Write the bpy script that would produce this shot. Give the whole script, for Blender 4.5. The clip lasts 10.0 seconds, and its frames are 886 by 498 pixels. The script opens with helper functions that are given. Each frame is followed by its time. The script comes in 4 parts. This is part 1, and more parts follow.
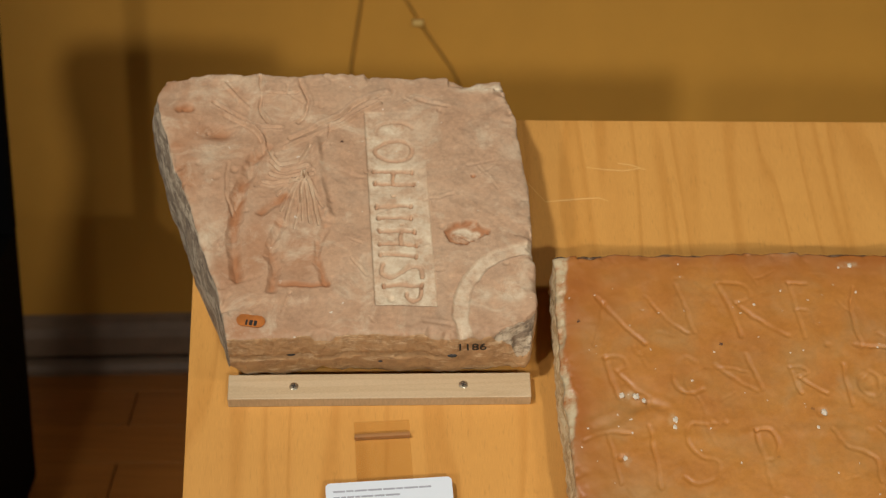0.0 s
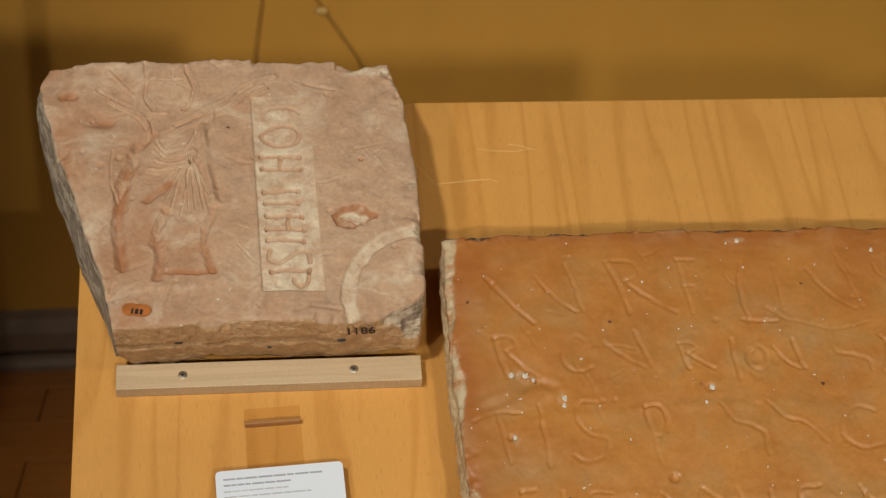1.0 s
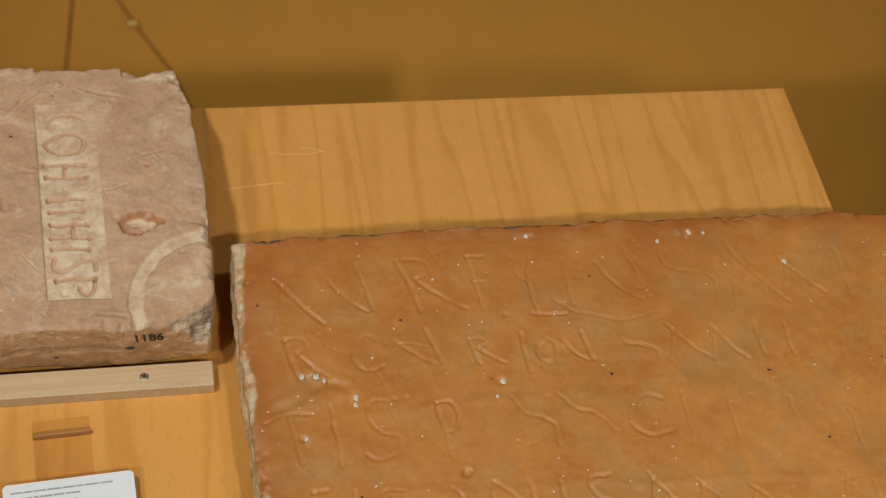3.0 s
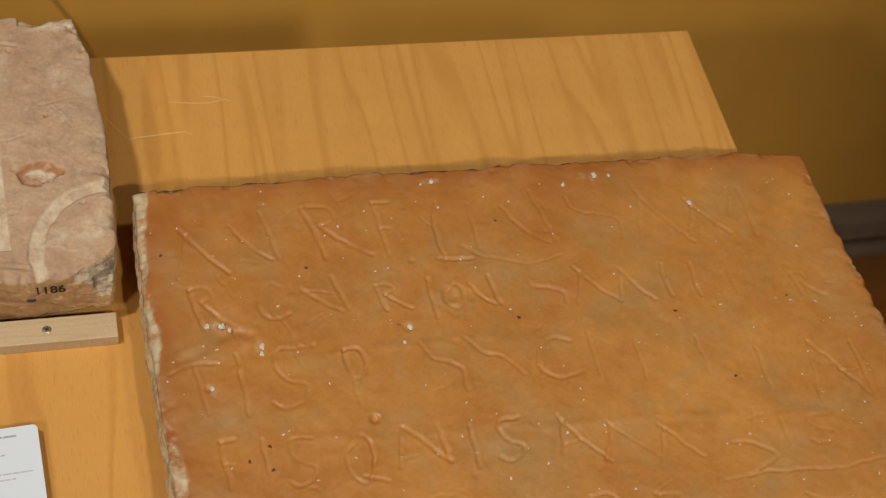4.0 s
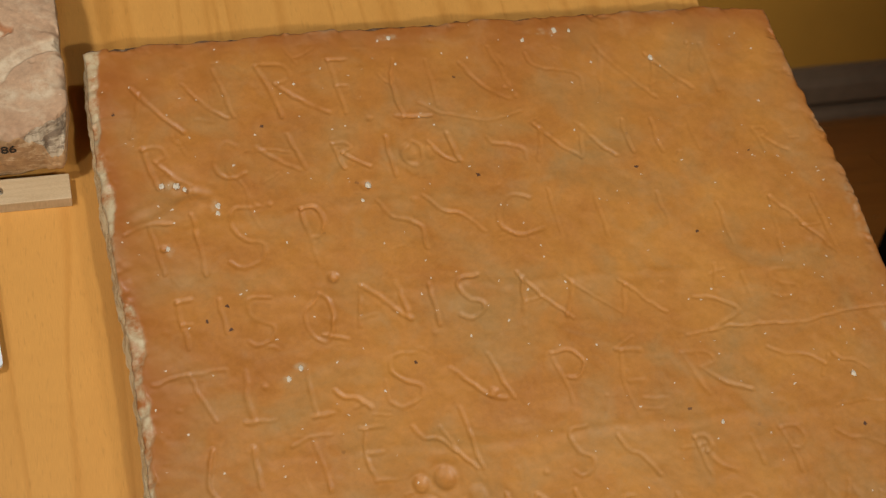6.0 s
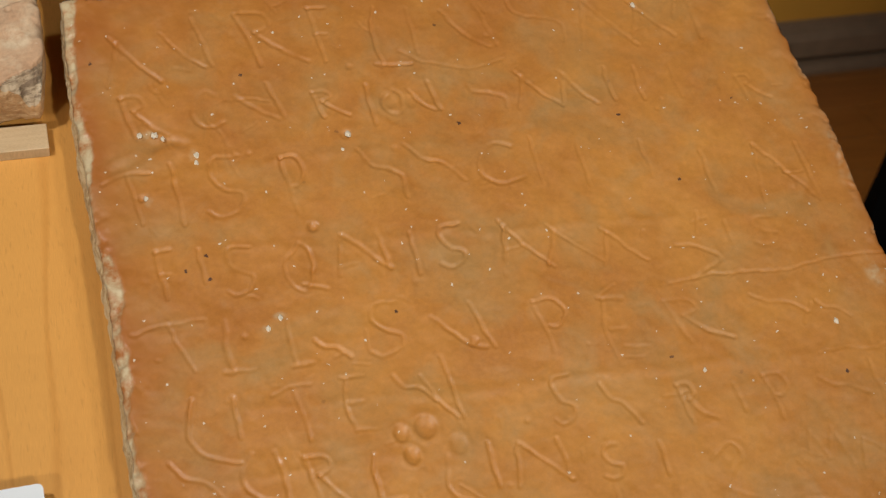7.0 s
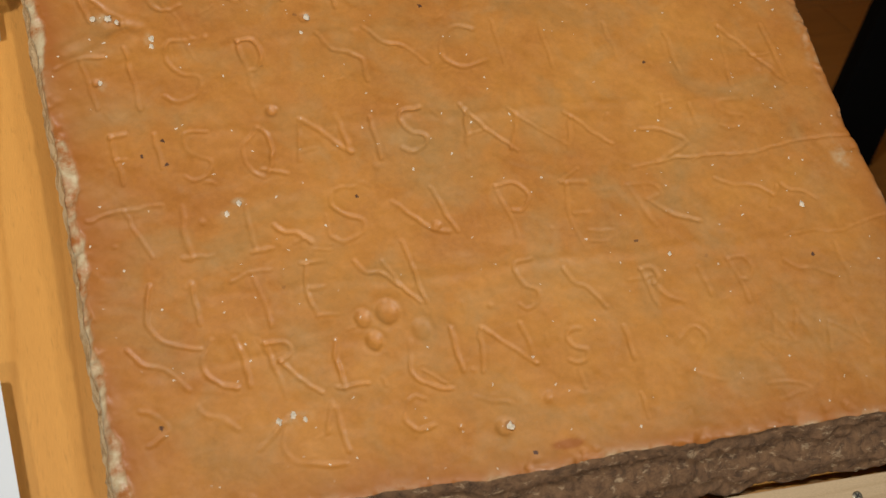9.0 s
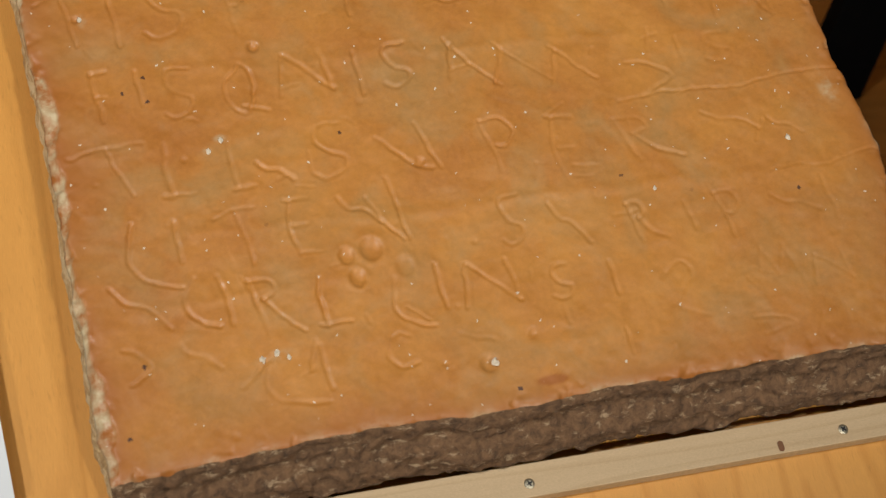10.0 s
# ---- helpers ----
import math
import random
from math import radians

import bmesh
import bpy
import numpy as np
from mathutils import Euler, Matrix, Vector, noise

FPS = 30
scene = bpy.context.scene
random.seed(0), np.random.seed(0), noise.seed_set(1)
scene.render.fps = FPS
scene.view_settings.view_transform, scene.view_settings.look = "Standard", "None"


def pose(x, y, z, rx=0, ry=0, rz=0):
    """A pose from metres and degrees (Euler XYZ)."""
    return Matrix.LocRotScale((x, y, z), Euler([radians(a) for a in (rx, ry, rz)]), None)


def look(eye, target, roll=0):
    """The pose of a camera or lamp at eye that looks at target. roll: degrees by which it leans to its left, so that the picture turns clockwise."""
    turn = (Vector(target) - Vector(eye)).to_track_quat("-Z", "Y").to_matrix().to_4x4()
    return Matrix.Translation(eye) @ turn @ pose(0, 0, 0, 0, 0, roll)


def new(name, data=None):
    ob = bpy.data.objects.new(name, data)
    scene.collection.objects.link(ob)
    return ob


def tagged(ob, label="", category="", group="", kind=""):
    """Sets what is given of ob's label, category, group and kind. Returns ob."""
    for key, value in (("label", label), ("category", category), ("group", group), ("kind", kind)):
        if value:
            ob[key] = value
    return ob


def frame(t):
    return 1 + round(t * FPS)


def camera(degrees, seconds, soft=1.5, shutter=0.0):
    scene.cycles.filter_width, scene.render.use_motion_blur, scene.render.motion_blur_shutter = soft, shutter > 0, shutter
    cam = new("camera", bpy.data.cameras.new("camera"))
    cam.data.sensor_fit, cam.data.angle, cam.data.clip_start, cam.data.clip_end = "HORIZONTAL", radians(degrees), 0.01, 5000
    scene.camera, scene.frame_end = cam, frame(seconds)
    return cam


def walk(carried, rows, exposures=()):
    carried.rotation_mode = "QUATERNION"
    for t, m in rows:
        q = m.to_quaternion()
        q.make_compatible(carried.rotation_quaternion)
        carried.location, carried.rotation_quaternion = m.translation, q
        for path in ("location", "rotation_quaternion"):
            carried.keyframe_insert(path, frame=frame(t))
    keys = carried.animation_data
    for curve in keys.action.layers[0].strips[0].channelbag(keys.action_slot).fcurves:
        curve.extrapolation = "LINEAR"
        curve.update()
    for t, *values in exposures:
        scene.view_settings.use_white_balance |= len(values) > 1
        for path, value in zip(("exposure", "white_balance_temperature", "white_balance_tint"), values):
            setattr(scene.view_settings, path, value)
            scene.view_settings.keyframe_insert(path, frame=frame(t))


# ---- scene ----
cam = camera(28.0, 10.0, 1.25)
# the sloping display board: origin at the top left corner of the large tile, x along it, y up the slope
BOARD = pose(0, 0, 0.92, 30, 0, 0)
PATH = [
    (0, (-0.142, -0.921, 1.26), (-0.083, 0.303, -0.32), 2.4),
    (0.5, (-0.131, -0.921, 1.258), (-0.036, 0.289, -0.332), 3.2),
    (1, (-0.109, -0.924, 1.253), (0.032, 0.289, -0.331), 4.2),
    (1.5, (-0.104, -0.923, 1.253), (0.089, 0.288, -0.327), 5.6),
    (2, (-0.084, -0.934, 1.248), (0.137, 0.289, -0.32), 6.1),
    (3.3, (-0.06, -0.937, 1.247), (0.287, 0.264, -0.315), 9.5),
    (3.5, (-0.058, -0.935, 1.246), (0.309, 0.249, -0.324), 10.1),
    (4, (-0.053, -0.94, 1.236), (0.351, 0.216, -0.345), 11.4),
    (4.5, (-0.045, -0.945, 1.232), (0.362, 0.186, -0.367), 11.5),
    (5, (-0.045, -0.948, 1.222), (0.375, 0.158, -0.391), 12.1),
    (5.5, (-0.048, -0.944, 1.218), (0.381, 0.122, -0.419), 13.0),
    (7, (-0.036, -0.947, 1.203), (0.4, 0.048, -0.477), 14.2),
    (7.5, (-0.036, -0.949, 1.197), (0.415, 0.024, -0.491), 15.1),
    (8, (-0.032, -0.951, 1.19), (0.421, -0.001, -0.51), 15.5),
    (8.5, (-0.031, -0.952, 1.184), (0.429, -0.028, -0.529), 16.2),
    (9, (-0.032, -0.955, 1.176), (0.432, -0.054, -0.548), 16.9),
    (9.5, (-0.03, -0.954, 1.174), (0.433, -0.085, -0.567), 17.4),
    (10, (-0.023, -0.953, 1.171), (0.438, -0.117, -0.586), 17.9),
]
walk(cam, [(t, BOARD @ look(eye, target, roll)) for t, eye, target, roll in PATH],
     exposures=[(0, 0.08), (2, -0.10), (3.5, -0.03), (5.5, -0.06), (7, 0.10), (10, 0.13)])
cam.data.dof.use_dof = True
cam.data.dof.focus_distance = 1.40
cam.data.dof.aperture_fstop = 11.0

# ---- world and light ----
world = bpy.data.worlds.new("world")
scene.world = world
world.use_nodes = True
world.node_tree.nodes["Background"].inputs["Color"].default_value = (0.9, 0.85, 0.75, 1)
world.node_tree.nodes["Background"].inputs["Strength"].default_value = 0.05


def spot(name, eye, target, watts, cone, radius, colour):
    data = bpy.data.lights.new(name, "SPOT")
    data.energy, data.spot_size, data.spot_blend, data.shadow_soft_size, data.color = watts, radians(cone), 0.8, radius, colour
    ob = new(name, data)
    ob.matrix_world = look(eye, target)
    return ob


spot("ceiling_spot_key", (-1.05, -1.62, 2.90), (0.02, 0.05, 0.96), 140, 46, 0.10, (1.0, 0.96, 0.90))
# unseen fill spot, added to lighten the shadow beside the brick
spot("ceiling_spot_fill", (1.05, -1.75, 3.0), (0.35, 0.10, 0.92), 44, 46, 0.12, (1.0, 0.94, 0.86))
spot("ceiling_spot_far", (1.14, -6.0, 2.68), (0.38, 1.8, 0.80), 560, 24, 0.12, (1.0, 0.93, 0.82))
spot("ceiling_spot_far", (-3.6, -6.6, 3.12), (0.95, 1.8, 0.90), 600, 23, 0.16, (1.0, 0.93, 0.82))


# ---- materials ----
def nodes_of(name):
    m = bpy.data.materials.new(name)
    m.use_nodes = True
    nt = m.node_tree
    return m, nt, nt.nodes["Principled BSDF"]


def add(nt, kind, **values):
    n = nt.nodes.new(kind)
    for k, v in values.items():
        n.inputs[k].default_value = v
    return n


def coords(nt, scale=(1, 1, 1), source="Object"):
    tc = nt.nodes.new("ShaderNodeTexCoord")
    mp = add(nt, "ShaderNodeMapping", Scale=scale)
    nt.links.new(tc.outputs[source], mp.inputs["Vector"])
    return mp.outputs["Vector"]


def noise_tex(nt, vec, scale, detail=6.0, rough=0.6, distortion=0.0):
    n = add(nt, "ShaderNodeTexNoise", Scale=scale, Detail=detail, Roughness=rough, Distortion=distortion)
    nt.links.new(vec, n.inputs["Vector"])
    return n.outputs["Fac"]


def ramp(nt, fac, stops):
    r = nt.nodes.new("ShaderNodeValToRGB")
    els = r.color_ramp.elements
    while len(els) < len(stops):
        els.new(0.5)
    for e, (p, c) in zip(els, stops):
        e.position, e.color = p, (*c, 1) if len(c) == 3 else c
    nt.links.new(fac, r.inputs["Fac"])
    return r.outputs["Color"]


def mix(nt, fac, a, b, mode="MIX"):
    n = nt.nodes.new("ShaderNodeMix")
    n.data_type, n.blend_type = "RGBA", mode
    for sock, val in ((n.inputs["Factor"], fac), (n.inputs["A"], a), (n.inputs["B"], b)):
        if isinstance(val, (int, float)):
            sock.default_value = val
        elif isinstance(val, tuple):
            sock.default_value = (*val, 1)
        else:
            nt.links.new(val, sock)
    return n.outputs["Result"]


def bump(nt, bsdf, height, strength, distance):
    b = add(nt, "ShaderNodeBump", Strength=strength, Distance=distance)
    nt.links.new(height, b.inputs["Height"])
    nt.links.new(b.outputs["Normal"], bsdf.inputs["Normal"])


def step(lo, hi):
    return [(lo, (0, 0, 0)), (hi, (1, 1, 1))]


def attribute(nt, name):
    a = nt.nodes.new("ShaderNodeAttribute")
    a.attribute_name = name
    return a.outputs["Fac"]


def specks(nt, vec, scale, size, share):
    """Small round flecks: cells of which a share carries one."""
    v = add(nt, "ShaderNodeTexVoronoi", Scale=scale)
    v.voronoi_dimensions = "2D"
    ragged = add(nt, "ShaderNodeTexNoise", Scale=420.0, Detail=3.0)
    nt.links.new(vec, ragged.inputs["Vector"])
    shift = nt.nodes.new("ShaderNodeVectorMath")
    shift.operation = "MULTIPLY_ADD"
    shift.inputs[1].default_value = (0.0045, 0.0045, 0.0)
    nt.links.new(ragged.outputs["Color"], shift.inputs[0])
    nt.links.new(vec, shift.inputs[2])
    nt.links.new(shift.outputs["Vector"], v.inputs["Vector"])
    dot = ramp(nt, v.outputs["Distance"], [(size * 0.6, (1, 1, 1)), (size, (0, 0, 0))])
    sep = nt.nodes.new("ShaderNodeSeparateColor")
    nt.links.new(v.outputs["Color"], sep.inputs["Color"])
    some = ramp(nt, sep.outputs["Red"], [(share, (1, 1, 1)), (share + 0.005, (0, 0, 0))])
    return mix(nt, 1.0, dot, some, "MULTIPLY")


def terracotta(name, base, dark, grey, pale, white_share, dark_share, rough, grain, dust, mottle, speckle=0.35):
    m, nt, b = nodes_of(name)
    v = coords(nt)
    col = mix(nt, ramp(nt, noise_tex(nt, v, 9, 5, 0.6), step(0.35, 0.7)), base, dark)
    col = mix(nt, ramp(nt, noise_tex(nt, v, 16, 4, 0.55, 0.6), [(0.47, (0, 0, 0)), (0.70, (0.9, 0.9, 0.9))]), col, grey)
    blotch = noise_tex(nt, v, 48, 6, 0.68, 0.3)
    col = mix(nt, mottle, col, ramp(nt, blotch, [(0.30, tuple(c * 0.50 for c in base)), (0.5, base), (0.70, tuple(min(1, c * 1.28) for c in base))]))
    fine = noise_tex(nt, v, 260, 5, 0.7)
    col = mix(nt, speckle, col, ramp(nt, fine, [(0.3, tuple(c * 0.6 for c in base)), (0.7, tuple(min(1, c * 1.35) for c in base))]))
    worn = nt.nodes.new("ShaderNodeMath")
    worn.operation = "MULTIPLY"
    nt.links.new(attribute(nt, "wear"), worn.inputs[0])
    nt.links.new(ramp(nt, noise_tex(nt, v, 60, 6, 0.7), step(0.36, 0.60)), worn.inputs[1])
    col = mix(nt, attribute(nt, "stain"), col, dark)
    col = mix(nt, worn.outputs[0], col, pale)
    col = mix(nt, specks(nt, v, 95, 0.095, white_share), col, (0.64, 0.56, 0.45))
    col = mix(nt, ramp(nt, noise_tex(nt, v, 26, 7, 0.7, 0.8), [(0.52, (0, 0, 0)), (0.72, (dust,) * 3)]), col, pale)
    col = mix(nt, specks(nt, v, 170, 0.13, white_share * 0.5), col, (0.62, 0.54, 0.42))
    col = mix(nt, specks(nt, v, 60, 0.11, dark_share), col, (0.09, 0.04, 0.022))
    nt.links.new(col, b.inputs["Base Color"])
    b.inputs["Roughness"].default_value = rough
    rough_mix = ramp(nt, blotch, [(0.3, (rough - 0.12,) * 3), (0.7, (rough + 0.14,) * 3)])
    nt.links.new(rough_mix, b.inputs["Roughness"])
    both = nt.nodes.new("ShaderNodeMath")
    both.operation = "ADD"
    nt.links.new(fine, both.inputs[0])
    nt.links.new(blotch, both.inputs[1])
    bump(nt, b, both.outputs[0], grain, 0.0014)
    return m


TILE_CLAY = terracotta("orange_fired_clay", (0.520, 0.232, 0.047), (0.345, 0.118, 0.023), (0.35, 0.205, 0.076), (0.53, 0.43, 0.265), 0.030, 0.012, 0.46, 0.09, 0.10, 0.12, 0.20)
BRICK_CLAY = terracotta("dusty_pink_fired_clay", (0.470, 0.302, 0.182), (0.35, 0.152, 0.062), (0.45, 0.370, 0.260), (0.64, 0.53, 0.37), 0.010, 0.012, 0.78, 0.42, 0.6, 0.5)


def broken_clay(name, base, dark, pale, share, fineness=1.0):
    m, nt, b = nodes_of(name)
    v = coords(nt)
    n1 = noise_tex(nt, v, 85 * fineness, 8, 0.74, 0.5)
    n2 = noise_tex(nt, coords(nt, (1, 1, 3)), 42 * fineness, 7, 0.74)
    col = ramp(nt, n1, [(0.3, dark), (0.6, base)])
    col = mix(nt, ramp(nt, n2, step(1 - share, 1.08 - share)), col, pale)
    nt.links.new(col, b.inputs["Base Color"])
    b.inputs["Roughness"].default_value = 0.92
    bump(nt, b, n1, 0.9, 0.004)
    return m


TILE_SIDE = broken_clay("weathered_tile_edge", (0.235, 0.130, 0.064), (0.055, 0.030, 0.017), (0.44, 0.315, 0.190), 0.44, 1.6)
TILE_LEFT = broken_clay("limewashed_tile_edge", (0.62, 0.43, 0.21), (0.36, 0.21, 0.09), (0.74, 0.58, 0.34), 0.54)
BRICK_SIDE = broken_clay("weathered_brick_edge", (0.58, 0.35, 0.165), (0.38, 0.215, 0.095), (0.68, 0.48, 0.28), 0.46)
BRICK_BREAK = broken_clay("dark_broken_brick_edge", (0.38, 0.28, 0.185), (0.11, 0.08, 0.058), (0.58, 0.47, 0.33), 0.52)


def veneer(name, light, mid, dark, stretch, scale, gloss, rings=9.0, turn=0.0, flame=0.0):
    m, nt, b = nodes_of(name)
    tc = nt.nodes.new("ShaderNodeTexCoord")
    mp = add(nt, "ShaderNodeMapping", Scale=stretch)
    mp.inputs["Rotation"].default_value = (0, 0, radians(turn))
    nt.links.new(tc.outputs["Object"], mp.inputs["Vector"])
    v = mp.outputs["Vector"]
    field = noise_tex(nt, v, scale, 2.0, 0.45, 0.25)
    times = nt.nodes.new("ShaderNodeMath")
    times.operation = "MULTIPLY"
    times.inputs[1].default_value = rings
    nt.links.new(field, times.inputs[0])
    fold = nt.nodes.new("ShaderNodeMath")
    fold.operation = "FRACT"
    nt.links.new(times.outputs[0], fold.inputs[0])
    big = noise_tex(nt, v, scale * 1.7, 4, 0.55, 0.5)
    col = ramp(nt, fold.outputs[0], [(0.0, mid), (0.12, light), (0.70, light), (0.93, mid), (1.0, mid)])
    col = mix(nt, ramp(nt, big, [(0.45, (0, 0, 0)), (0.78, (0.45, 0.45, 0.45))]), col, dark)
    fib = add(nt, "ShaderNodeMapping", Scale=(stretch[0] * 14, stretch[1] * 3, 4))
    nt.links.new(tc.outputs["Object"], fib.inputs["Vector"])
    fine = noise_tex(nt, fib.outputs["Vector"], 26, 4, 0.6)
    col = mix(nt, 0.30, col, ramp(nt, fine, [(0.3, tuple(c * 0.55 for c in mid)), (0.7, tuple(min(1, c * 1.25) for c in light))]))
    if flame:
        # wavy figure across the grain, and short pale flecks along it
        across = noise_tex(nt, coords(nt, (5, 26, 1)), 1.0, 3, 0.5, 0.8)
        col = mix(nt, flame, col, ramp(nt, across, [(0.36, mid), (0.60, tuple(min(1, c * 1.16) for c in light))]))
        flecks = noise_tex(nt, coords(nt, (420, 70, 1)), 1.0, 2, 0.5)
        col = mix(nt, ramp(nt, flecks, [(0.60, (0, 0, 0)), (0.74, (0.30, 0.30, 0.30))]), col, tuple(c * 0.62 for c in mid))
    nt.links.new(col, b.inputs["Base Color"])
    b.inputs["Roughness"].default_value = gloss
    bump(nt, b, fine, 0.08, 0.0005)
    return m


BOARD_WOOD = veneer("cherry_veneer", (0.64, 0.322, 0.080), (0.540, 0.250, 0.054), (0.47, 0.202, 0.041), (15, 1.15, 1), 1.0, 0.36, 8.0, 4.0, 0.08)
LATH_WOOD = veneer("pale_beech_lath", (0.54, 0.405, 0.245), (0.48, 0.350, 0.200), (0.41, 0.285, 0.155), (1.5, 30, 10), 1.5, 0.5, 6.0)
FLOOR_WOOD = veneer("red_brown_floorboards", (0.40, 0.16, 0.034), (0.33, 0.125, 0.026), (0.25, 0.09, 0.018), (1.0, 9, 1), 1.5, 0.35, 7.0)


def plain(name, colour, rough=0.6, metal=0.0, spread=0.12, scale=30, relief=0.1, gloss=0.5):
    m, nt, b = nodes_of(name)
    n = noise_tex(nt, coords(nt), scale, 5, 0.6)
    lo, hi = tuple(c * (1 - spread) for c in colour), tuple(min(1, c * (1 + spread)) for c in colour)
    nt.links.new(ramp(nt, n, [(0.3, lo), (0.7, hi)]), b.inputs["Base Color"])
    b.inputs["Roughness"].default_value, b.inputs["Metallic"].default_value = rough, metal
    b.inputs["Specular IOR Level"].default_value = gloss
    bump(nt, b, n, relief, 0.001)
    return m


WALL_PAINT = plain("ochre_wall_paint", (0.57, 0.280, 0.032), 0.75, 0, 0.05, 6, 0.1)
CEILING_PAINT = plain("white_ceiling_paint", (0.75, 0.72, 0.66), 0.9)
TRIM_PAINT = plain("grey_brown_trim_paint", (0.22, 0.15, 0.095), 0.45)
CARD_PAPER = plain("white_card", (0.68, 0.73, 0.78), 0.6, 0, 0.01)
INK = plain("grey_ink", (0.34, 0.35, 0.39), 0.7)
PALE_INK = plain("pale_grey_ink", (0.47, 0.48, 0.49), 0.7)
BLACK_INK = plain("black_ink", (0.015, 0.012, 0.01), 0.6)
STICKER = plain("orange_brown_lacquer", (0.40, 0.13, 0.025), 0.45, 0, 0.25, 120)
STEEL = plain("zinc_plated_steel", (0.52, 0.49, 0.38), 0.36, 1.0)
RECESS_SHADE = plain("black_recess_shade", (0.03, 0.03, 0.03), 0.6)
BLACK_METAL = plain("black_painted_metal", (0.004, 0.004, 0.004), 0.9, 0, 0.1, 30, 0.1, 0.05)
SHADOW_LINE = plain("dark_ochre_shadow_line", (0.40, 0.20, 0.026), 0.6)
LIP_SHADE = plain("brown_lip_shade", (0.33, 0.155, 0.05), 0.4)
MORTAR = plain("white_lime_mortar", (0.60, 0.52, 0.40), 0.9, 0, 0.2, 300, 0.6)
KNOT_WOOD = plain("brown_knot", (0.17, 0.075, 0.032), 0.6)
CLIP_PAINT = plain("pale_yellow_clip", (0.62, 0.40, 0.11), 0.5)
SCRATCH = plain("pale_scratch", (0.68, 0.40, 0.13), 0.6)


def clear_plastic(name, tint):
    m, nt, b = nodes_of(name)
    glass = add(nt, "ShaderNodeBsdfGlossy", Roughness=0.12)
    through_it = add(nt, "ShaderNodeBsdfTransparent", Color=tint)
    blend = add(nt, "ShaderNodeMixShader", Fac=0.035)
    nt.links.new(through_it.outputs[0], blend.inputs[1])
    nt.links.new(glass.outputs[0], blend.inputs[2])
    nt.links.new(blend.outputs[0], nt.nodes["Material Output"].inputs["Surface"])
    return m


ACRYLIC = clear_plastic("clear_acrylic", (0.975, 0.965, 0.95, 1))
# clear plastic with its shade and reflection on the board put into the tint
SHADE_TINTED = clear_plastic("shade_tinted_acrylic", (0.95, 0.915, 0.855, 1))


# ---- mesh helpers ----
def mesh_of(name, bm, material):
    me = bpy.data.meshes.new(name)
    bmesh.ops.recalc_face_normals(bm, faces=bm.faces[:])
    bm.to_mesh(me)
    bm.free()
    if material:
        me.materials.append(material)
    return me


def part(name, bm, material, parent=None, label=""):
    ob = new(name, mesh_of(name, bm, material))
    ob.parent = parent
    return tagged(ob, label)


def box(bm, lo, hi, bevel=0.0):
    made = bmesh.ops.create_cube(bm, size=1)["verts"]
    for v in made:
        v.co = Vector([l + (h - l) * (c + 0.5) for l, h, c in zip(lo, hi, v.co)])
    if bevel:
        edges = {e for v in made for e in v.link_edges}
        bmesh.ops.bevel(bm, geom=list(edges), offset=bevel, segments=2, affect="EDGES", profile=0.5)
    return bm


def boxed(lo, hi, bevel=0.0):
    return box(bmesh.new(), lo, hi, bevel)


def rounded_plate(x0, y0, x1, y1, z0, z1, r, seg=6):
    bm = bmesh.new()
    ring = []
    for cx, cy, a0 in ((x1 - r, y1 - r, 0), (x0 + r, y1 - r, 90), (x0 + r, y0 + r, 180), (x1 - r, y0 + r, 270)):
        for k in range(seg + 1):
            a = radians(a0 + 90 * k / seg)
            ring.append((cx + r * math.cos(a), cy + r * math.sin(a)))
    lower, upper = [bm.verts.new((x, y, z0)) for x, y in ring], [bm.verts.new((x, y, z1)) for x, y in ring]
    bm.faces.new(upper), bm.faces.new(lower[::-1])
    for k in range(len(ring)):
        j = (k + 1) % len(ring)
        bm.faces.new((lower[k], lower[j], upper[j], upper[k]))
    return bm


def tube(points, radius, sides=8):
    bm = bmesh.new()
    rings = []
    pts = [Vector(p) for p in points]
    for i, p in enumerate(pts):
        d = (pts[min(i + 1, len(pts) - 1)] - pts[max(i - 1, 0)]).normalized()
        q = d.to_track_quat("Z", "Y")
        rings.append([bm.verts.new(p + q @ Vector((radius * math.cos(2 * math.pi * k / sides), radius * math.sin(2 * math.pi * k / sides), 0))) for k in range(sides)])
    for a, b in zip(rings, rings[1:]):
        for k in range(sides):
            j = (k + 1) % sides
            bm.faces.new((a[k], a[j], b[j], b[k]))
    bm.faces.new(rings[0][::-1]), bm.faces.new(rings[-1])
    return bm


# ---- room ----
X0, X1, Y0, CEIL = -4.0, 5.0, -8.0, 3.2
wall_turn = pose(0, 1.774, 0, 0, 0, 2.6)


def setting(name, bm, material, label, m=None):
    ob = part(name, bm, material, None, label)
    if m:
        ob.matrix_world = m
    return tagged(ob, category=name.split("_")[0], kind="structure")


setting("wall_north", boxed((-5, 0, -0.1), (6, 0.2, CEIL + 0.1)), WALL_PAINT, "ochre yellow painted plaster wall behind the display", wall_turn)
setting("wall_south", boxed((X0 - 0.2, Y0 - 0.2, 0), (X1 + 0.2, Y0, CEIL)), WALL_PAINT, "ochre yellow painted plaster wall")
setting("wall_west", boxed((X0 - 0.2, Y0, 0), (X0, 2.3, CEIL)), WALL_PAINT, "ochre yellow painted plaster wall")
setting("wall_east", boxed((X1, Y0, 0), (X1 + 0.2, 2.3, CEIL)), WALL_PAINT, "ochre yellow painted plaster wall")
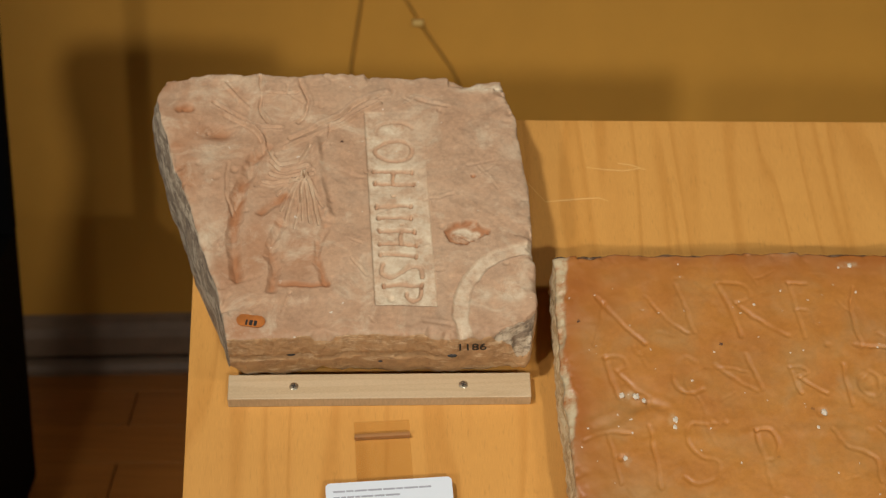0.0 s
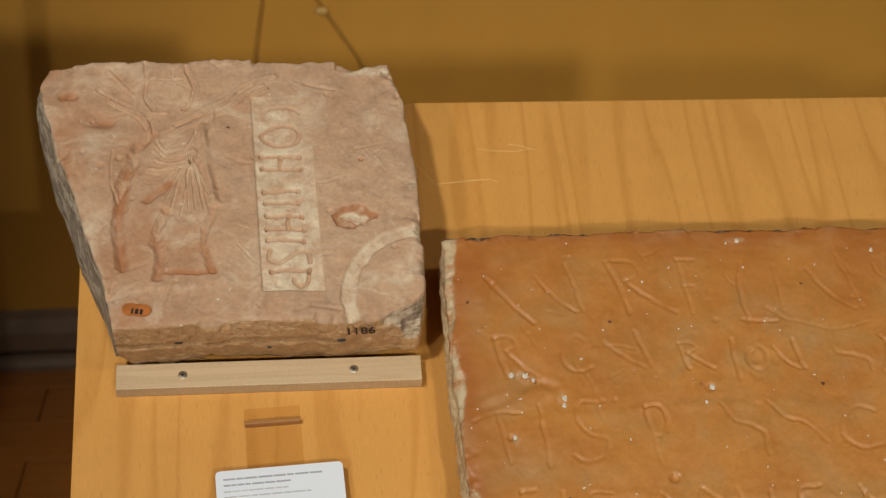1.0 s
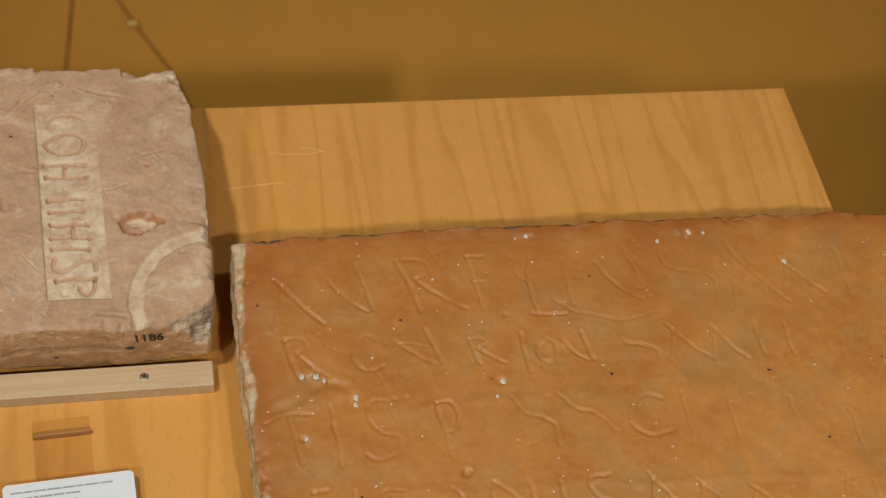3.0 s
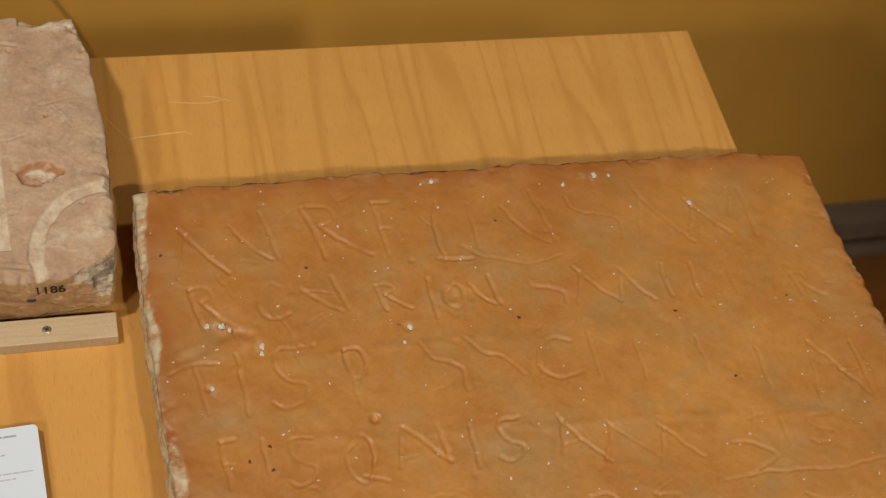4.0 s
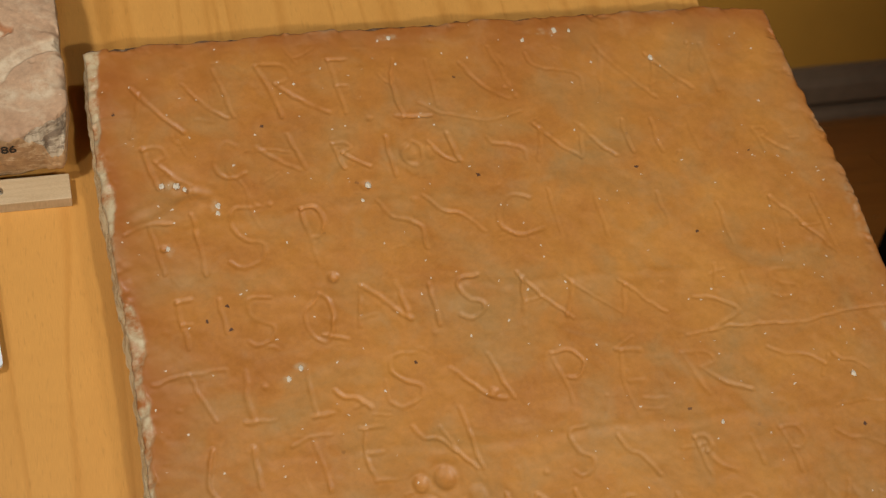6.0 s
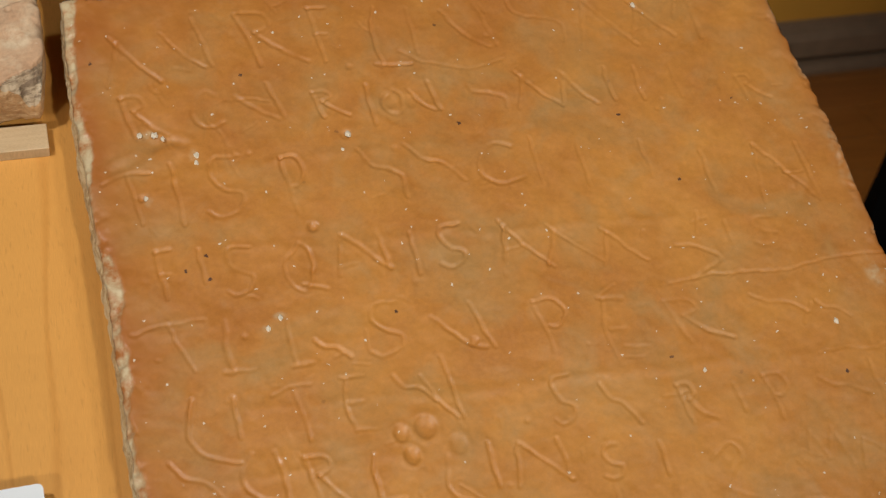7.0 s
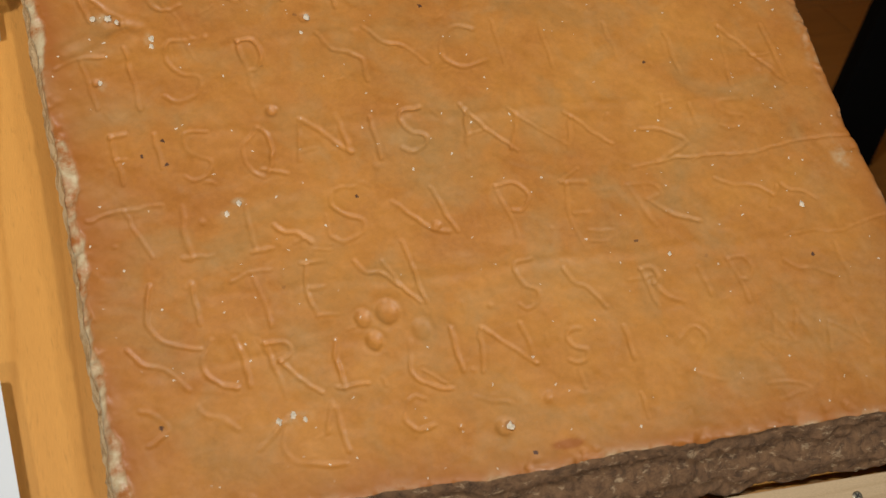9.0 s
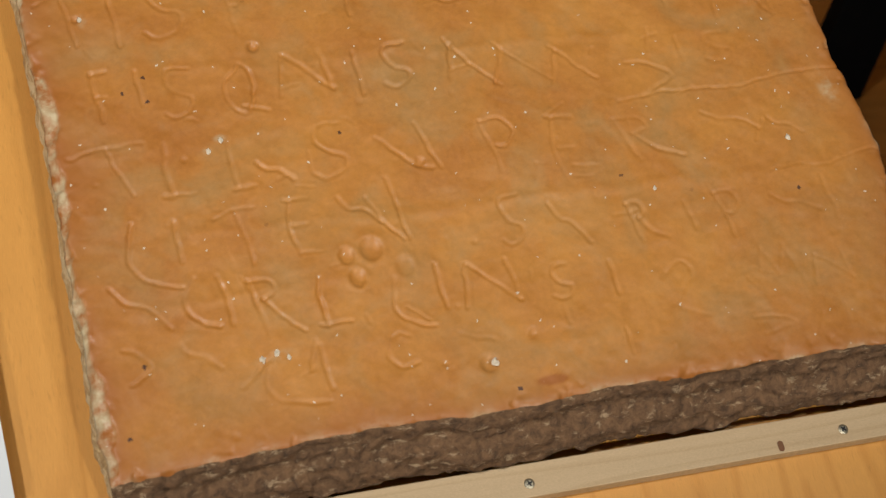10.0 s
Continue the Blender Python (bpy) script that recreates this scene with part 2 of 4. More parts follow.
setting("ceiling", boxed((X0 - 0.3, Y0 - 0.3, CEIL), (X1 + 0.3, 2.6, CEIL + 0.2)), CEILING_PAINT, "plain white painted ceiling")


def moulding(profile, x0, x1):
    """A profile of (out from the wall, height), drawn along the wall."""
    bm = bmesh.new()
    a, b = [bm.verts.new((x0, -o, z)) for o, z in profile], [bm.verts.new((x1, -o, z)) for o, z in profile]
    for k in range(len(profile) - 1):
        bm.faces.new((a[k], a[k + 1], b[k + 1], b[k]))
    bm.faces.new(a), bm.faces.new(b[::-1])
    return bm


setting("baseboard", moulding([(0, 0.034), (0.020, 0.034), (0.024, 0.040), (0.024, 0.075), (0.018, 0.092), (0.010, 0.100), (0.009, 0.112), (0, 0.116)], -4.2, 5.2), TRIM_PAINT,
        "grey-brown moulded baseboard along the ochre wall", wall_turn)
setting("trim", moulding([(0, 0.0), (0.034, 0.0), (0.034, 0.010), (0.029, 0.021), (0.018, 0.027), (0, 0.027)], -4.2, 5.2), TRIM_PAINT,
        "rounded grey-brown shoe strip where wall meets floor", wall_turn)

# ---- display board and its stand ----
board_mesh = boxed((-0.315, -0.645, -0.028), (0.5640, 0.2115, 0.0), 0.0015)
for v in board_mesh.verts:
    v.co.x += 0.0475 * (0.12 - v.co.y) - 0.003 if v.co.x > 0 else -0.033 * v.co.y - 0.0007
display_board = part("display_board", board_mesh, BOARD_WOOD, None)
display_board.matrix_world = BOARD
tagged(display_board, "sloping orange-brown cherry veneer display board with faint scratches", "display board")


def scratch(points, width):
    bm = bmesh.new()
    last = None
    for i, (x, y) in enumerate(points):
        w = width * (0.4 + 0.6 * math.sin(math.pi * (i + 0.5) / len(points)))
        pair = [bm.verts.new((x, y - w, 0.0004)), bm.verts.new((x, y + w, 0.0004))]
        if last:
            bm.faces.new((last[0], pair[0], pair[1], last[1]))
        last = pair
    part("scratch", bm, SCRATCH, display_board, "pale scratch in the varnish")


scratch([(-0.022, 0.145), (-0.014, 0.130), (0.0, 0.110), (0.018, 0.112), (0.036, 0.114), (0.050, 0.115), (0.058, 0.111)], 0.0008)
scratch([(0.040, 0.152), (0.058, 0.149), (0.076, 0.148), (0.090, 0.151)], 0.0007)
scratch([(0.070, 0.157), (0.082, 0.155), (0.096, 0.149)], 0.0007)

board_stand = new("board_stand")
tagged(board_stand, "dark wooden cabinet under the sloping board", "stand")


def stand_panel(name, corners, x0, x1):
    bm = bmesh.new()
    a, b = [bm.verts.new((x0, y, z)) for y, z in corners], [bm.verts.new((x1, y, z)) for y, z in corners]
    n = len(corners)
    for k in range(n):
        j = (k + 1) % n
        bm.faces.new((a[k], a[j], b[j], b[k]))
    bm.faces.new(a), bm.faces.new(b[::-1])
    part(name, bm, FLOOR_WOOD, board_stand)


def under(y):
    """World y and z of the board's underside at y along the slope."""
    p = BOARD @ Vector((0, y, -0.0285))
    return p.y, p.z


lo_y, hi_y = under(-0.55), under(0.10)
for x0 in (-0.26, 0.46):
    stand_panel("side_panel", [(lo_y[0], 0.0), (hi_y[0], 0.0), hi_y, lo_y], x0, x0 + 0.025)
stand_panel("back_panel", [(hi_y[0] - 0.02, 0.0), (hi_y[0], 0.0), hi_y, under(0.08)], -0.234, 0.459)


# ---- slabs with relief ----
def lattice(x, y, scale, seed):
    """Smooth value noise, -1 to 1."""
    table = np.random.RandomState(seed).rand(128, 128) * 2 - 1
    u, v = x * scale + 1000, y * scale + 1000
    iu, iv = np.floor(u).astype(int), np.floor(v).astype(int)
    fu, fv = u - iu, v - iv
    fu, fv = fu * fu * (3 - 2 * fu), fv * fv * (3 - 2 * fv)
    a, b = table[iu % 128, iv % 128], table[(iu + 1) % 128, iv % 128]
    c, d = table[iu % 128, (iv + 1) % 128], table[(iu + 1) % 128, (iv + 1) % 128]
    return (a * (1 - fu) + b * fu) * (1 - fv) + (c * (1 - fu) + d * fu) * fv


def rough_noise(x, y, scale, seed, octaves=4):
    return sum(lattice(x, y, scale * 2 ** k, seed + k) * 0.5 ** k for k in range(octaves))


class Relief:
    """A height field over a slab's top, into which lines and hollows are pressed."""

    def __init__(self, X, Y):
        self.X, self.Y, self.Z = X, Y, np.zeros_like(X)
        self.wear, self.stain = np.zeros_like(X), np.zeros_like(X)
        self.WX, self.WY = X + 0.0011 * rough_noise(X, Y, 90, 201, 2), Y + 0.0011 * rough_noise(X, Y, 90, 205, 2)
        self.worn = np.clip(0.95 + 0.55 * rough_noise(X, Y, 45, 211, 3), 0.45, 1.5)
        self.broken = np.zeros_like(X)

    def distance(self, points):
        best = np.full_like(self.X, 9.0)
        for (ax, ay), (bx, by) in zip(points, points[1:]):
            near = (self.X > min(ax, bx) - 0.02) & (self.X < max(ax, bx) + 0.02) & (self.Y > min(ay, by) - 0.02) & (self.Y < max(ay, by) + 0.02)
            if not near.any():
                continue
            px, py = self.WX[near] - ax, self.WY[near] - ay
            dx, dy = bx - ax, by - ay
            t = np.clip((px * dx + py * dy) / max(dx * dx + dy * dy, 1e-9), 0, 1)
            best[near] = np.minimum(best[near], np.hypot(px - t * dx, py - t * dy))
        return best

    def line(self, points, width, depth, rim=0.5):
        d = self.distance(points)
        self.Z += self.worn * (-depth * np.exp(-(d / width) ** 2) + rim * depth * np.exp(-((d - 2.1 * width) / (0.9 * width)) ** 2))

    def bump(self, x, y, r, h):
        d2 = ((self.X - x) ** 2 + (self.Y - y) ** 2) / (r * r)
        self.Z += h * np.exp(-d2 ** 2)

    def mark(self, layer, x, y, rx, ry, amount):
        d2 = ((self.X - x) / rx) ** 2 + ((self.Y - y) / ry) ** 2
        layer += amount * np.exp(-d2 ** 2)


def slab(name, left, right, top, bottom, thick, cell, press, materials, flare, ragged, wobble, seed, foot=((0, 0), (1, 0))):
    """A solid fired slab: top grid inside four border lines (given as interpolation points), rough sides, flat base."""
    ys, xs = np.array(left)[:, 0], np.array(top)[:, 0]
    wide, deep = xs.max() - xs.min(), ys.max() - ys.min()
    nu, nv = int(wide / cell), int(deep / cell)
    u, v = np.meshgrid(np.linspace(0, 1, nu), np.linspace(0, 1, nv))

    def along(points, s):
        p = np.array(sorted(points))
        return np.interp(p[0, 0] + s * (p[-1, 0] - p[0, 0]), p[:, 0], p[:, 1])

    xl, xr, yt, yb = along(left, v), along(right, v), along(top, u), along(bottom, u)
    xl = xl + ragged * rough_noise(v * deep, v * 0, 60, seed)
    xr = xr + 0.5 * ragged * rough_noise(v * deep, v * 0 + 3, 60, seed + 9)
    yt = yt + ragged * rough_noise(u * wide, u * 0 + 5, 60, seed + 19)
    yb = yb + ragged * rough_noise(u * wide, u * 0 + 8, 60, seed + 29)
    X, Y = xl + (xr - xl) * u, yb + (yt - yb) * v
    r = Relief(X, Y)
    edge = np.minimum(np.minimum(u, 1 - u) * wide, np.minimum(v, 1 - v) * deep)
    r.edge = edge
    press(r)
    r.Z -= 0.0018 * np.exp(-edge / 0.0018) * (1 + 0.6 * rough_noise(X, Y, 90, seed + 40))
    Z = thick + r.Z
    verts = [np.stack([X.ravel(), Y.ravel(), Z.ravel()], 1)]
    idx = np.arange(nu * nv).reshape(nv, nu)
    quads = [np.stack([idx[:-1, :-1], idx[:-1, 1:], idx[1:, 1:], idx[1:, :-1]], -1).reshape(-1, 4)]
    slots = [np.where(r.broken[:-1, :-1] > 1.5, 1, np.where(r.broken[:-1, :-1] > 0.5, 4, 0)).ravel()]
    loop = np.concatenate([idx[0, :-1], idx[:-1, -1], idx[-1, :0:-1], idx[:0:-1, 0]])
    side = np.concatenate([np.full(nu - 1, 2), np.full(nv - 1, 3), np.full(nu - 1, 1), np.full(nv - 1, 4)])
    out = np.array([(0, 0), (0, 1), (0, -1), (1, 0), (-1, 0)], float)[side]
    base = verts[0][loop]
    run = np.arange(len(loop)) * cell
    even = sum(np.roll(base, k, 0) for k in range(-5, 6)) / 11
    levels, last, count = 26, loop, nu * nv
    wear, stain = [np.clip(r.wear, 0, 1).ravel()], [np.clip(r.stain, 0, 1).ravel()]
    for k in range(1, levels + 1):
        s = k / levels
        wob = wobble * rough_noise(run, run * 0 + s * thick * 1.6, 90, seed + 60, 5)
        away = np.array([0, 0, flare[1], flare[2], flare[3]])[side] * s + 0.0030 * np.sin(math.pi * min(s * 1.2, 1)) + wob
        if flare[1] > 0.01:
            # the front swells in the middle and draws in again below
            swell = np.interp(s + 0.09 * rough_noise(run, run * 0, 9, seed + 70, 3), (0, 0.34, 0.52, 0.75, 1.0), (0, 0.30, 0.86, 1.0, 0.85))
            layers = 0.0030 * rough_noise(run * 0.45, run * 0 + s * thick * 2.2, 110, seed + 65, 4)
            away = np.where(side == 2, flare[1] * swell + (wob + layers) * min(1.0, 5 * s), away)
        away = np.where(side == 1, flare[0] * s + 0.001 + wob, away)
        away = np.where(side == 4, away - 0.0025 * (flare[3] < 0.005), away) - 0.003 * max(0.0, (s - 0.82) / 0.18) ** 2
        ring = base + (even - base) * min(1.0, 2.5 * s)
        if flare[3] > 0.005:
            # the broken side splays less towards its front end
            away = np.where(side == 4, away * np.clip((base[:, 1] + 0.10) / 0.12, 0, 1), away)
        ring[:, :2] += out * away[:, None]
        ring[:, 2] = base[:, 2] * (1 - s)
        if flare[3] > 0.005:
            ring[:, 1] += np.where((side == 2) & (base[:, 0] < -0.09), 0.0042 * math.exp(-((s - 0.385) / 0.026) ** 2), 0)
        if k > levels - 3:
            ring[:, 2] += np.clip(0.004 * rough_noise(run, run * 0, 22, seed + 80), 0, 1) * (1 - s + 0.02)
        high = np.interp(base[:, 0], *zip(*foot)) * np.clip((0.05 - base[:, 1] + even[:, 1].min()) / 0.03, 0, 1)
        ring[:, 2] = np.maximum(ring[:, 2], high * (0.8 + 0.2 * rough_noise(run, run * 0, 60, seed + 85)) * (0.6 + 0.4 * s))
        verts.append(ring)
        now = np.arange(count, count + len(loop))
        quads.append(np.stack([last, now, np.roll(now, -1), np.roll(last, -1)], 1))
        slots.append(side)
        wear.append(np.zeros(len(loop))), stain.append(np.zeros(len(loop)))
        last, count = now, count + len(loop)
    faces = np.concatenate(quads).tolist() + [last.tolist()]
    me = bpy.data.meshes.new(name)
    me.from_pydata(np.concatenate(verts).tolist(), [], faces)
    for m in materials:
        me.materials.append(m)
    me.polygons.foreach_set("material_index", np.concatenate(slots + [np.array([1])]).astype(np.int32))
    me.polygons.foreach_set("use_smooth", np.ones(len(faces), bool))
    for key, data in (("wear", wear), ("stain", stain)):
        me.attributes.new(key, "FLOAT", "POINT").data.foreach_set("value", np.concatenate(data).astype(np.float32))
    me.update()
    ob = new(name, me)
    ob.matrix_world = BOARD
    return ob


# A stroke alphabet on an 8 x 8 field: two digits a point, strokes apart by spaces.
STROKES = {"A": "18-44-80 27-00", "V": "06-32-60 58-64-70", "R": "08-14-20 08-38-46-25 25-52-80", "E": "18-04-10-20-60 08-58 14-44", "F": "08-14-20 08-58 14-44", "L": "28-14-20-00 10-40-80", "I": "08-14-20",
           "S": "01-20-51-63-34-16-28-68", "M": "00-28 28-42 42-68 68-80", "T": "48-54-60 07-48-88", "P": "08-14-20 08-48-66-44-24", "C": "77-48-15-12-40-81", "O": "48-15-12-40-62-66-48", "N": "00-18 18-44-70 70-68",
           "b": "08-25-54-80", "f": "88-55-00", "s": "08-16-35-64-83-80", "l": "28-15-13-31-80", "c": "18-57-84-62-20", "d": "38-15-13-31-60 78-84-80", "z": "06-58-76-33-22-80",
           "D": "10-08-36-63-40-10", "X": "08-44-80 00-78", "Q": "48-15-12-40-62-66-48 41-80", "H": "08-00 68-60 04-64"}


def smooth(pts, n=5):
    """The points joined by a flowing curve."""
    ext = [pts[0], *pts, pts[-1]]
    out = []
    for p0, p1, p2, p3 in zip(ext, ext[1:], ext[2:], ext[3:]):
        for k in range(n):
            t = k / n
            out.append(tuple(0.5 * (2 * b + (c - a) * t + (2 * a - 5 * b + 4 * c - d) * t * t + (3 * b - a - 3 * c + d) * t ** 3) for a, b, c, d in zip(p0, p1, p2, p3)))
    return out + [pts[-1]]


def write(relief, letter, x, y, w, h, width, depth, jitter, rng, turn=False, rim=0.5):
    for stroke in STROKES[letter].split():
        pts = []
        for p in stroke.split("-"):
            a, b = int(p[0]) / 8 + rng.uniform(-jitter, jitter), int(p[1]) / 8 + rng.uniform(-jitter, jitter)
            pts.append((x + b * w, y - a * h) if turn else (x + (a - 0.5) * w, y + b * h))
        relief.line(smooth(pts), width * rng.uniform(0.85, 1.2), depth * rng.uniform(0.75, 1.2), rim)


# Each row: letter, middle, foot, width and height in millimetres.
INSCRIPTION = [
    "A 47 -90 42 49, V 93 -78 43 48, R 161 -81 53 54, F 207 -84 24 58, L 256 -91 31 59, I 282 -82 12 49, V 328 -79 48 54, s 384 -81 43 47, A 442 -91 47 67, A 483 -84 38 39, I 528 -87 13 51",
    "R 50 -141 33 39, C 99 -138 25 35, V 144 -134 41 34, R 198 -138 27 26, I 234 -149 11 39, O 250 -140 23 24, V 276 -139 26 29, s 327 -143 28 25, A 368 -147 35 38, A 402 -147 30 37, I 434 -144 8 32, I 459 -147 8 33, I 491 -148 9 33, R 553 -155 25 23",
    "T 30 -222 36 47, I 71 -227 12 57, S 107 -223 37 55, P 161 -224 23 52, s 227 -218 31 48, b 270 -210 42 40, C 320 -217 37 39, I 355 -219 9 43, I 393 -227 10 44, I 447 -223 11 35, I 494 -245 9 43, N 557 -259 55 57",
    "F 53 -288 20 41, I 80 -277 9 29, S 107 -291 30 41, Q 151 -293 31 42, N 201 -283 44 36, I 242 -289 10 37, S 270 -287 25 37, A 324 -297 41 48, A 361 -294 42 36, A 402 -299 36 34, c 459 -319 36 30, I 494 -292 10 21, S 524 -298 28 26",
    "T 46 -350 53 40, L 93 -354 21 41, L 138 -355 16 44, b 162 -353 25 17, S 207 -357 33 45, V 264 -359 48 41, P 334 -369 32 44, E 385 -381 31 52, R 444 -375 46 38, b 512 -360 43 19, b 554 -368 25 16",
    "l 64 -426 37 53, I 88 -407 9 33, T 127 -416 29 45, E 176 -412 25 43, b 215 -397 28 24, V 236 -412 29 51, S 325 -428 23 39, b 365 -434 24 34, R 423 -440 26 32, I 461 -437 9 24, P 492 -445 23 36, b 542 -437 36 20, I 573 -443 11 38",
    "b 52 -455 38 35, d 95 -459 31 38, R 144 -471 33 43, L 182 -469 21 36, l 236 -481 28 39, I 264 -469 9 33, N 299 -472 45 34, S 349 -477 18 28, I 390 -479 9 27, z 435 -505 26 45, M 511 -490 34 32, N 554 -492 34 22",
    "c 43 -493 19 25, b 86 -490 25 22, f 123 -505 24 20, l 144 -526 45 37, f 162 -502 7 22, I 172 -517 10 33, C 222 -510 21 26, b 279 -498 22 6, c 494 -526 36 14, f 529 -533 8 17",
]


def press_tile(r):
    rng = random.Random(4)
    r.Z += 0.0011 * rough_noise(r.X, r.Y, 14, 1, 3) + 0.00025 * rough_noise(r.X, r.Y, 120, 5, 3)
    for row in INSCRIPTION:
        for item in row.split(", "):
            letter, *size = item.split()
            x, y, w, h = (int(v) / 1000 for v in size)
            faint = 1.0 - 0.55 * max(0.0, (x - 0.25) / 0.34) - (0.2 if y < -0.485 else 0.0)
            write(r, letter, x, y, w, h, 0.0013, 0.00108 * faint, 0.02, rng, False, 0.18)
    # a long flourish under the first row
    r.line(smooth([(0.262, -0.078), (0.285, -0.092), (0.318, -0.100), (0.348, -0.095)]), 0.0011, 0.0005, 0.2)
    # swollen lines between the rows
    for y0, slope, x0, x1 in ((-0.180, 0.04, 0.06, 0.27), (-0.318, 0.05, 0.03, 0.17), (-0.440, 0.03, 0.05, 0.20), (-0.388, -0.02, 0.10, 0.55), (-0.252, -0.03, 0.10, 0.45)):
        pts = [(x0 + (x1 - x0) * k / 12, y0 + slope * (x1 - x0) * k / 12 + 0.003 * rng.uniform(-1, 1)) for k in range(13)]
        r.line(pts, 0.004, -0.0004, 0.2)
    # cracks towards the broken edge
    for y0, x0, x1 in ((-0.322, 0.43, 0.625), (-0.398, 0.53, 0.63)):
        pts = [(x0 + (x1 - x0) * k / 14, y0 + 0.0008 * rng.uniform(-1, 1) + 0.007 * k / 14 + 0.002 * math.sin(k * 0.7)) for k in range(15)]
        r.line(smooth(pts), 0.0009, 0.0008, 0.1)
    # fine scratches and pits all over
    for k in range(70):
        x, y, a, n = rng.uniform(0.02, 0.59), rng.uniform(-0.54, -0.01), rng.uniform(0, math.pi), rng.uniform(0.006, 0.022)
        r.line([(x, y), (x + n * math.cos(a) * 0.5, y + n * math.sin(a) * 0.5 + rng.uniform(-0.001, 0.001)), (x + n * math.cos(a), y + n * math.sin(a))], rng.uniform(0.0007, 0.0013), rng.uniform(0.0002, 0.0005), 0.5)
    for k in range(60):
        r.bump(rng.uniform(0.02, 0.59), rng.uniform(-0.54, -0.01), rng.uniform(0.0012, 0.003), rng.uniform(-0.0012, 0.0005))
    # paw prints pressed into the wet clay
    for x, y, size, deep in ((0.2175, -0.4165, 0.0082, 0.0026), (0.199, -0.4195, 0.0060, 0.0022), (0.2035, -0.4375, 0.0062, 0.0022), (0.2385, -0.4335, 0.0070, 0.0011), (0.244, -0.127, 0.0072, 0.0012), (0.263, -0.129, 0.0058, 0.0010), (0.246, -0.143, 0.0058, 0.0007)):
        d = np.hypot(r.X - x, (r.Y - y) * 0.85) / size
        r.Z += -deep * np.clip(1 - d * d, 0, 1) ** 0.8 + 0.2 * deep * np.exp(-((d - 1.25) / 0.25) ** 2)
    # knocked spots and small holes
    for x, y, s, h in ((0.060, -0.142, 0.016, -0.0018), (0.165, -0.238, 0.004, -0.003), (0.040, -0.198, 0.003, -0.002), (0.205, -0.156, 0.004, -0.0015), (0.281, -0.516, 0.006, -0.0025), (0.268, -0.352, 0.0035, -0.002)):
        r.bump(x, y, s, h)
    for x, y, rx, ry, a in ((0.052, -0.141, 0.014, 0.007, 1.0), (0.084, -0.166, 0.004, 0.011, 1.0), (0.045, -0.200, 0.004, 0.008, 0.8), (0.135, -0.487, 0.018, 0.007, 0.7), (0.003, -0.002, 0.006, 0.014, 0.9), (0.473, -0.049, 0.004, 0.004, 1.2),
                            (0.388, -0.012, 0.02, 0.004, 0.9), (0.250, -0.007, 0.012, 0.004, 0.9), (0.207, -0.155, 0.003, 0.005, 1.0), (0.607, -0.22, 0.008, 0.05, 0.5), (0.60, -0.33, 0.010, 0.02, 0.8), (0.117, -0.322, 0.004, 0.004, 1.0),
                            (0.128, -0.312, 0.006, 0.004, 0.9)):
        r.mark(r.wear, x, y, rx * 0.8, ry * 0.8, 0.75 * a * np.clip(0.55 + 0.9 * rough_noise(r.X, r.Y, 170, 33, 3), 0, 1))
    r.mark(r.stain, 0.322, -0.535, 0.010, 0.0032, 2.0)
    from_left = r.X - np.interp(r.Y, (-0.560, -0.290, -0.160, -0.055, 0.004), (0.014, 0.006, -0.001, -0.004, -0.003))
    crumb = rough_noise(r.X, r.Y, 70, 12, 4)
    reach = 0.0062 + 0.0042 * rough_noise(r.X * 0, r.Y, 26, 17, 3) + 0.006 * np.exp(-((r.Y - 0.0) / 0.03) ** 2)
    limed = np.clip((reach - from_left) / 0.0022 + 0.9 * crumb, 0, 1)
    r.wear += 1.1 * limed + 0.5 * np.exp(-r.edge / 0.003) * (0.5 + rough_noise(r.X, r.Y, 60, 14))
    r.Z -= limed * (0.0016 + 0.0022 * np.exp(-np.clip(from_left, 0, 1) / 0.003) + 0.0012 * crumb)
    from_top = np.interp(r.X, (-0.003, 0.04, 0.32, 0.53, 0.593), (0.001, 0.005, 0.007, 0.005, -0.003)) - r.Y
    chipped = np.clip((0.0012 + 0.0034 * rough_noise(r.X, r.X * 0, 34, 19, 3) - from_top) / 0.0012 + 0.7 * crumb, 0, 1) * (from_left > 0.02)
    r.Z -= 0.0030 * chipped
    r.broken += 2.0 * (chipped > 0.55)
    r.line(smooth([(0.022, -0.172), (0.045, -0.158), (0.062, -0.146), (0.078, -0.152)]), 0.0035, 0.0012, 0.4)
    r.line(smooth([(0.150, -0.118), (0.116, -0.112), (0.098, -0.128), (0.108, -0.146), (0.112, -0.176), (0.118, -0.190)]), 0.0010, 0.0004, 0.4)
    r.stain += (0.7 + 0.7 * rough_noise(r.X, r.Y, 24, 88)) * (0.55 * np.exp(-(0.0 - r.Y) / 0.05) + 0.75 * np.exp(-r.X / 0.035)) + 0.85 * np.exp(-r.edge / 0.012)
    r.Z -= np.clip(0.0045 * (rough_noise(r.X, r.Y, 95, 31, 3) - 0.25), 0, 0.004) * np.exp(-r.edge / 0.006)


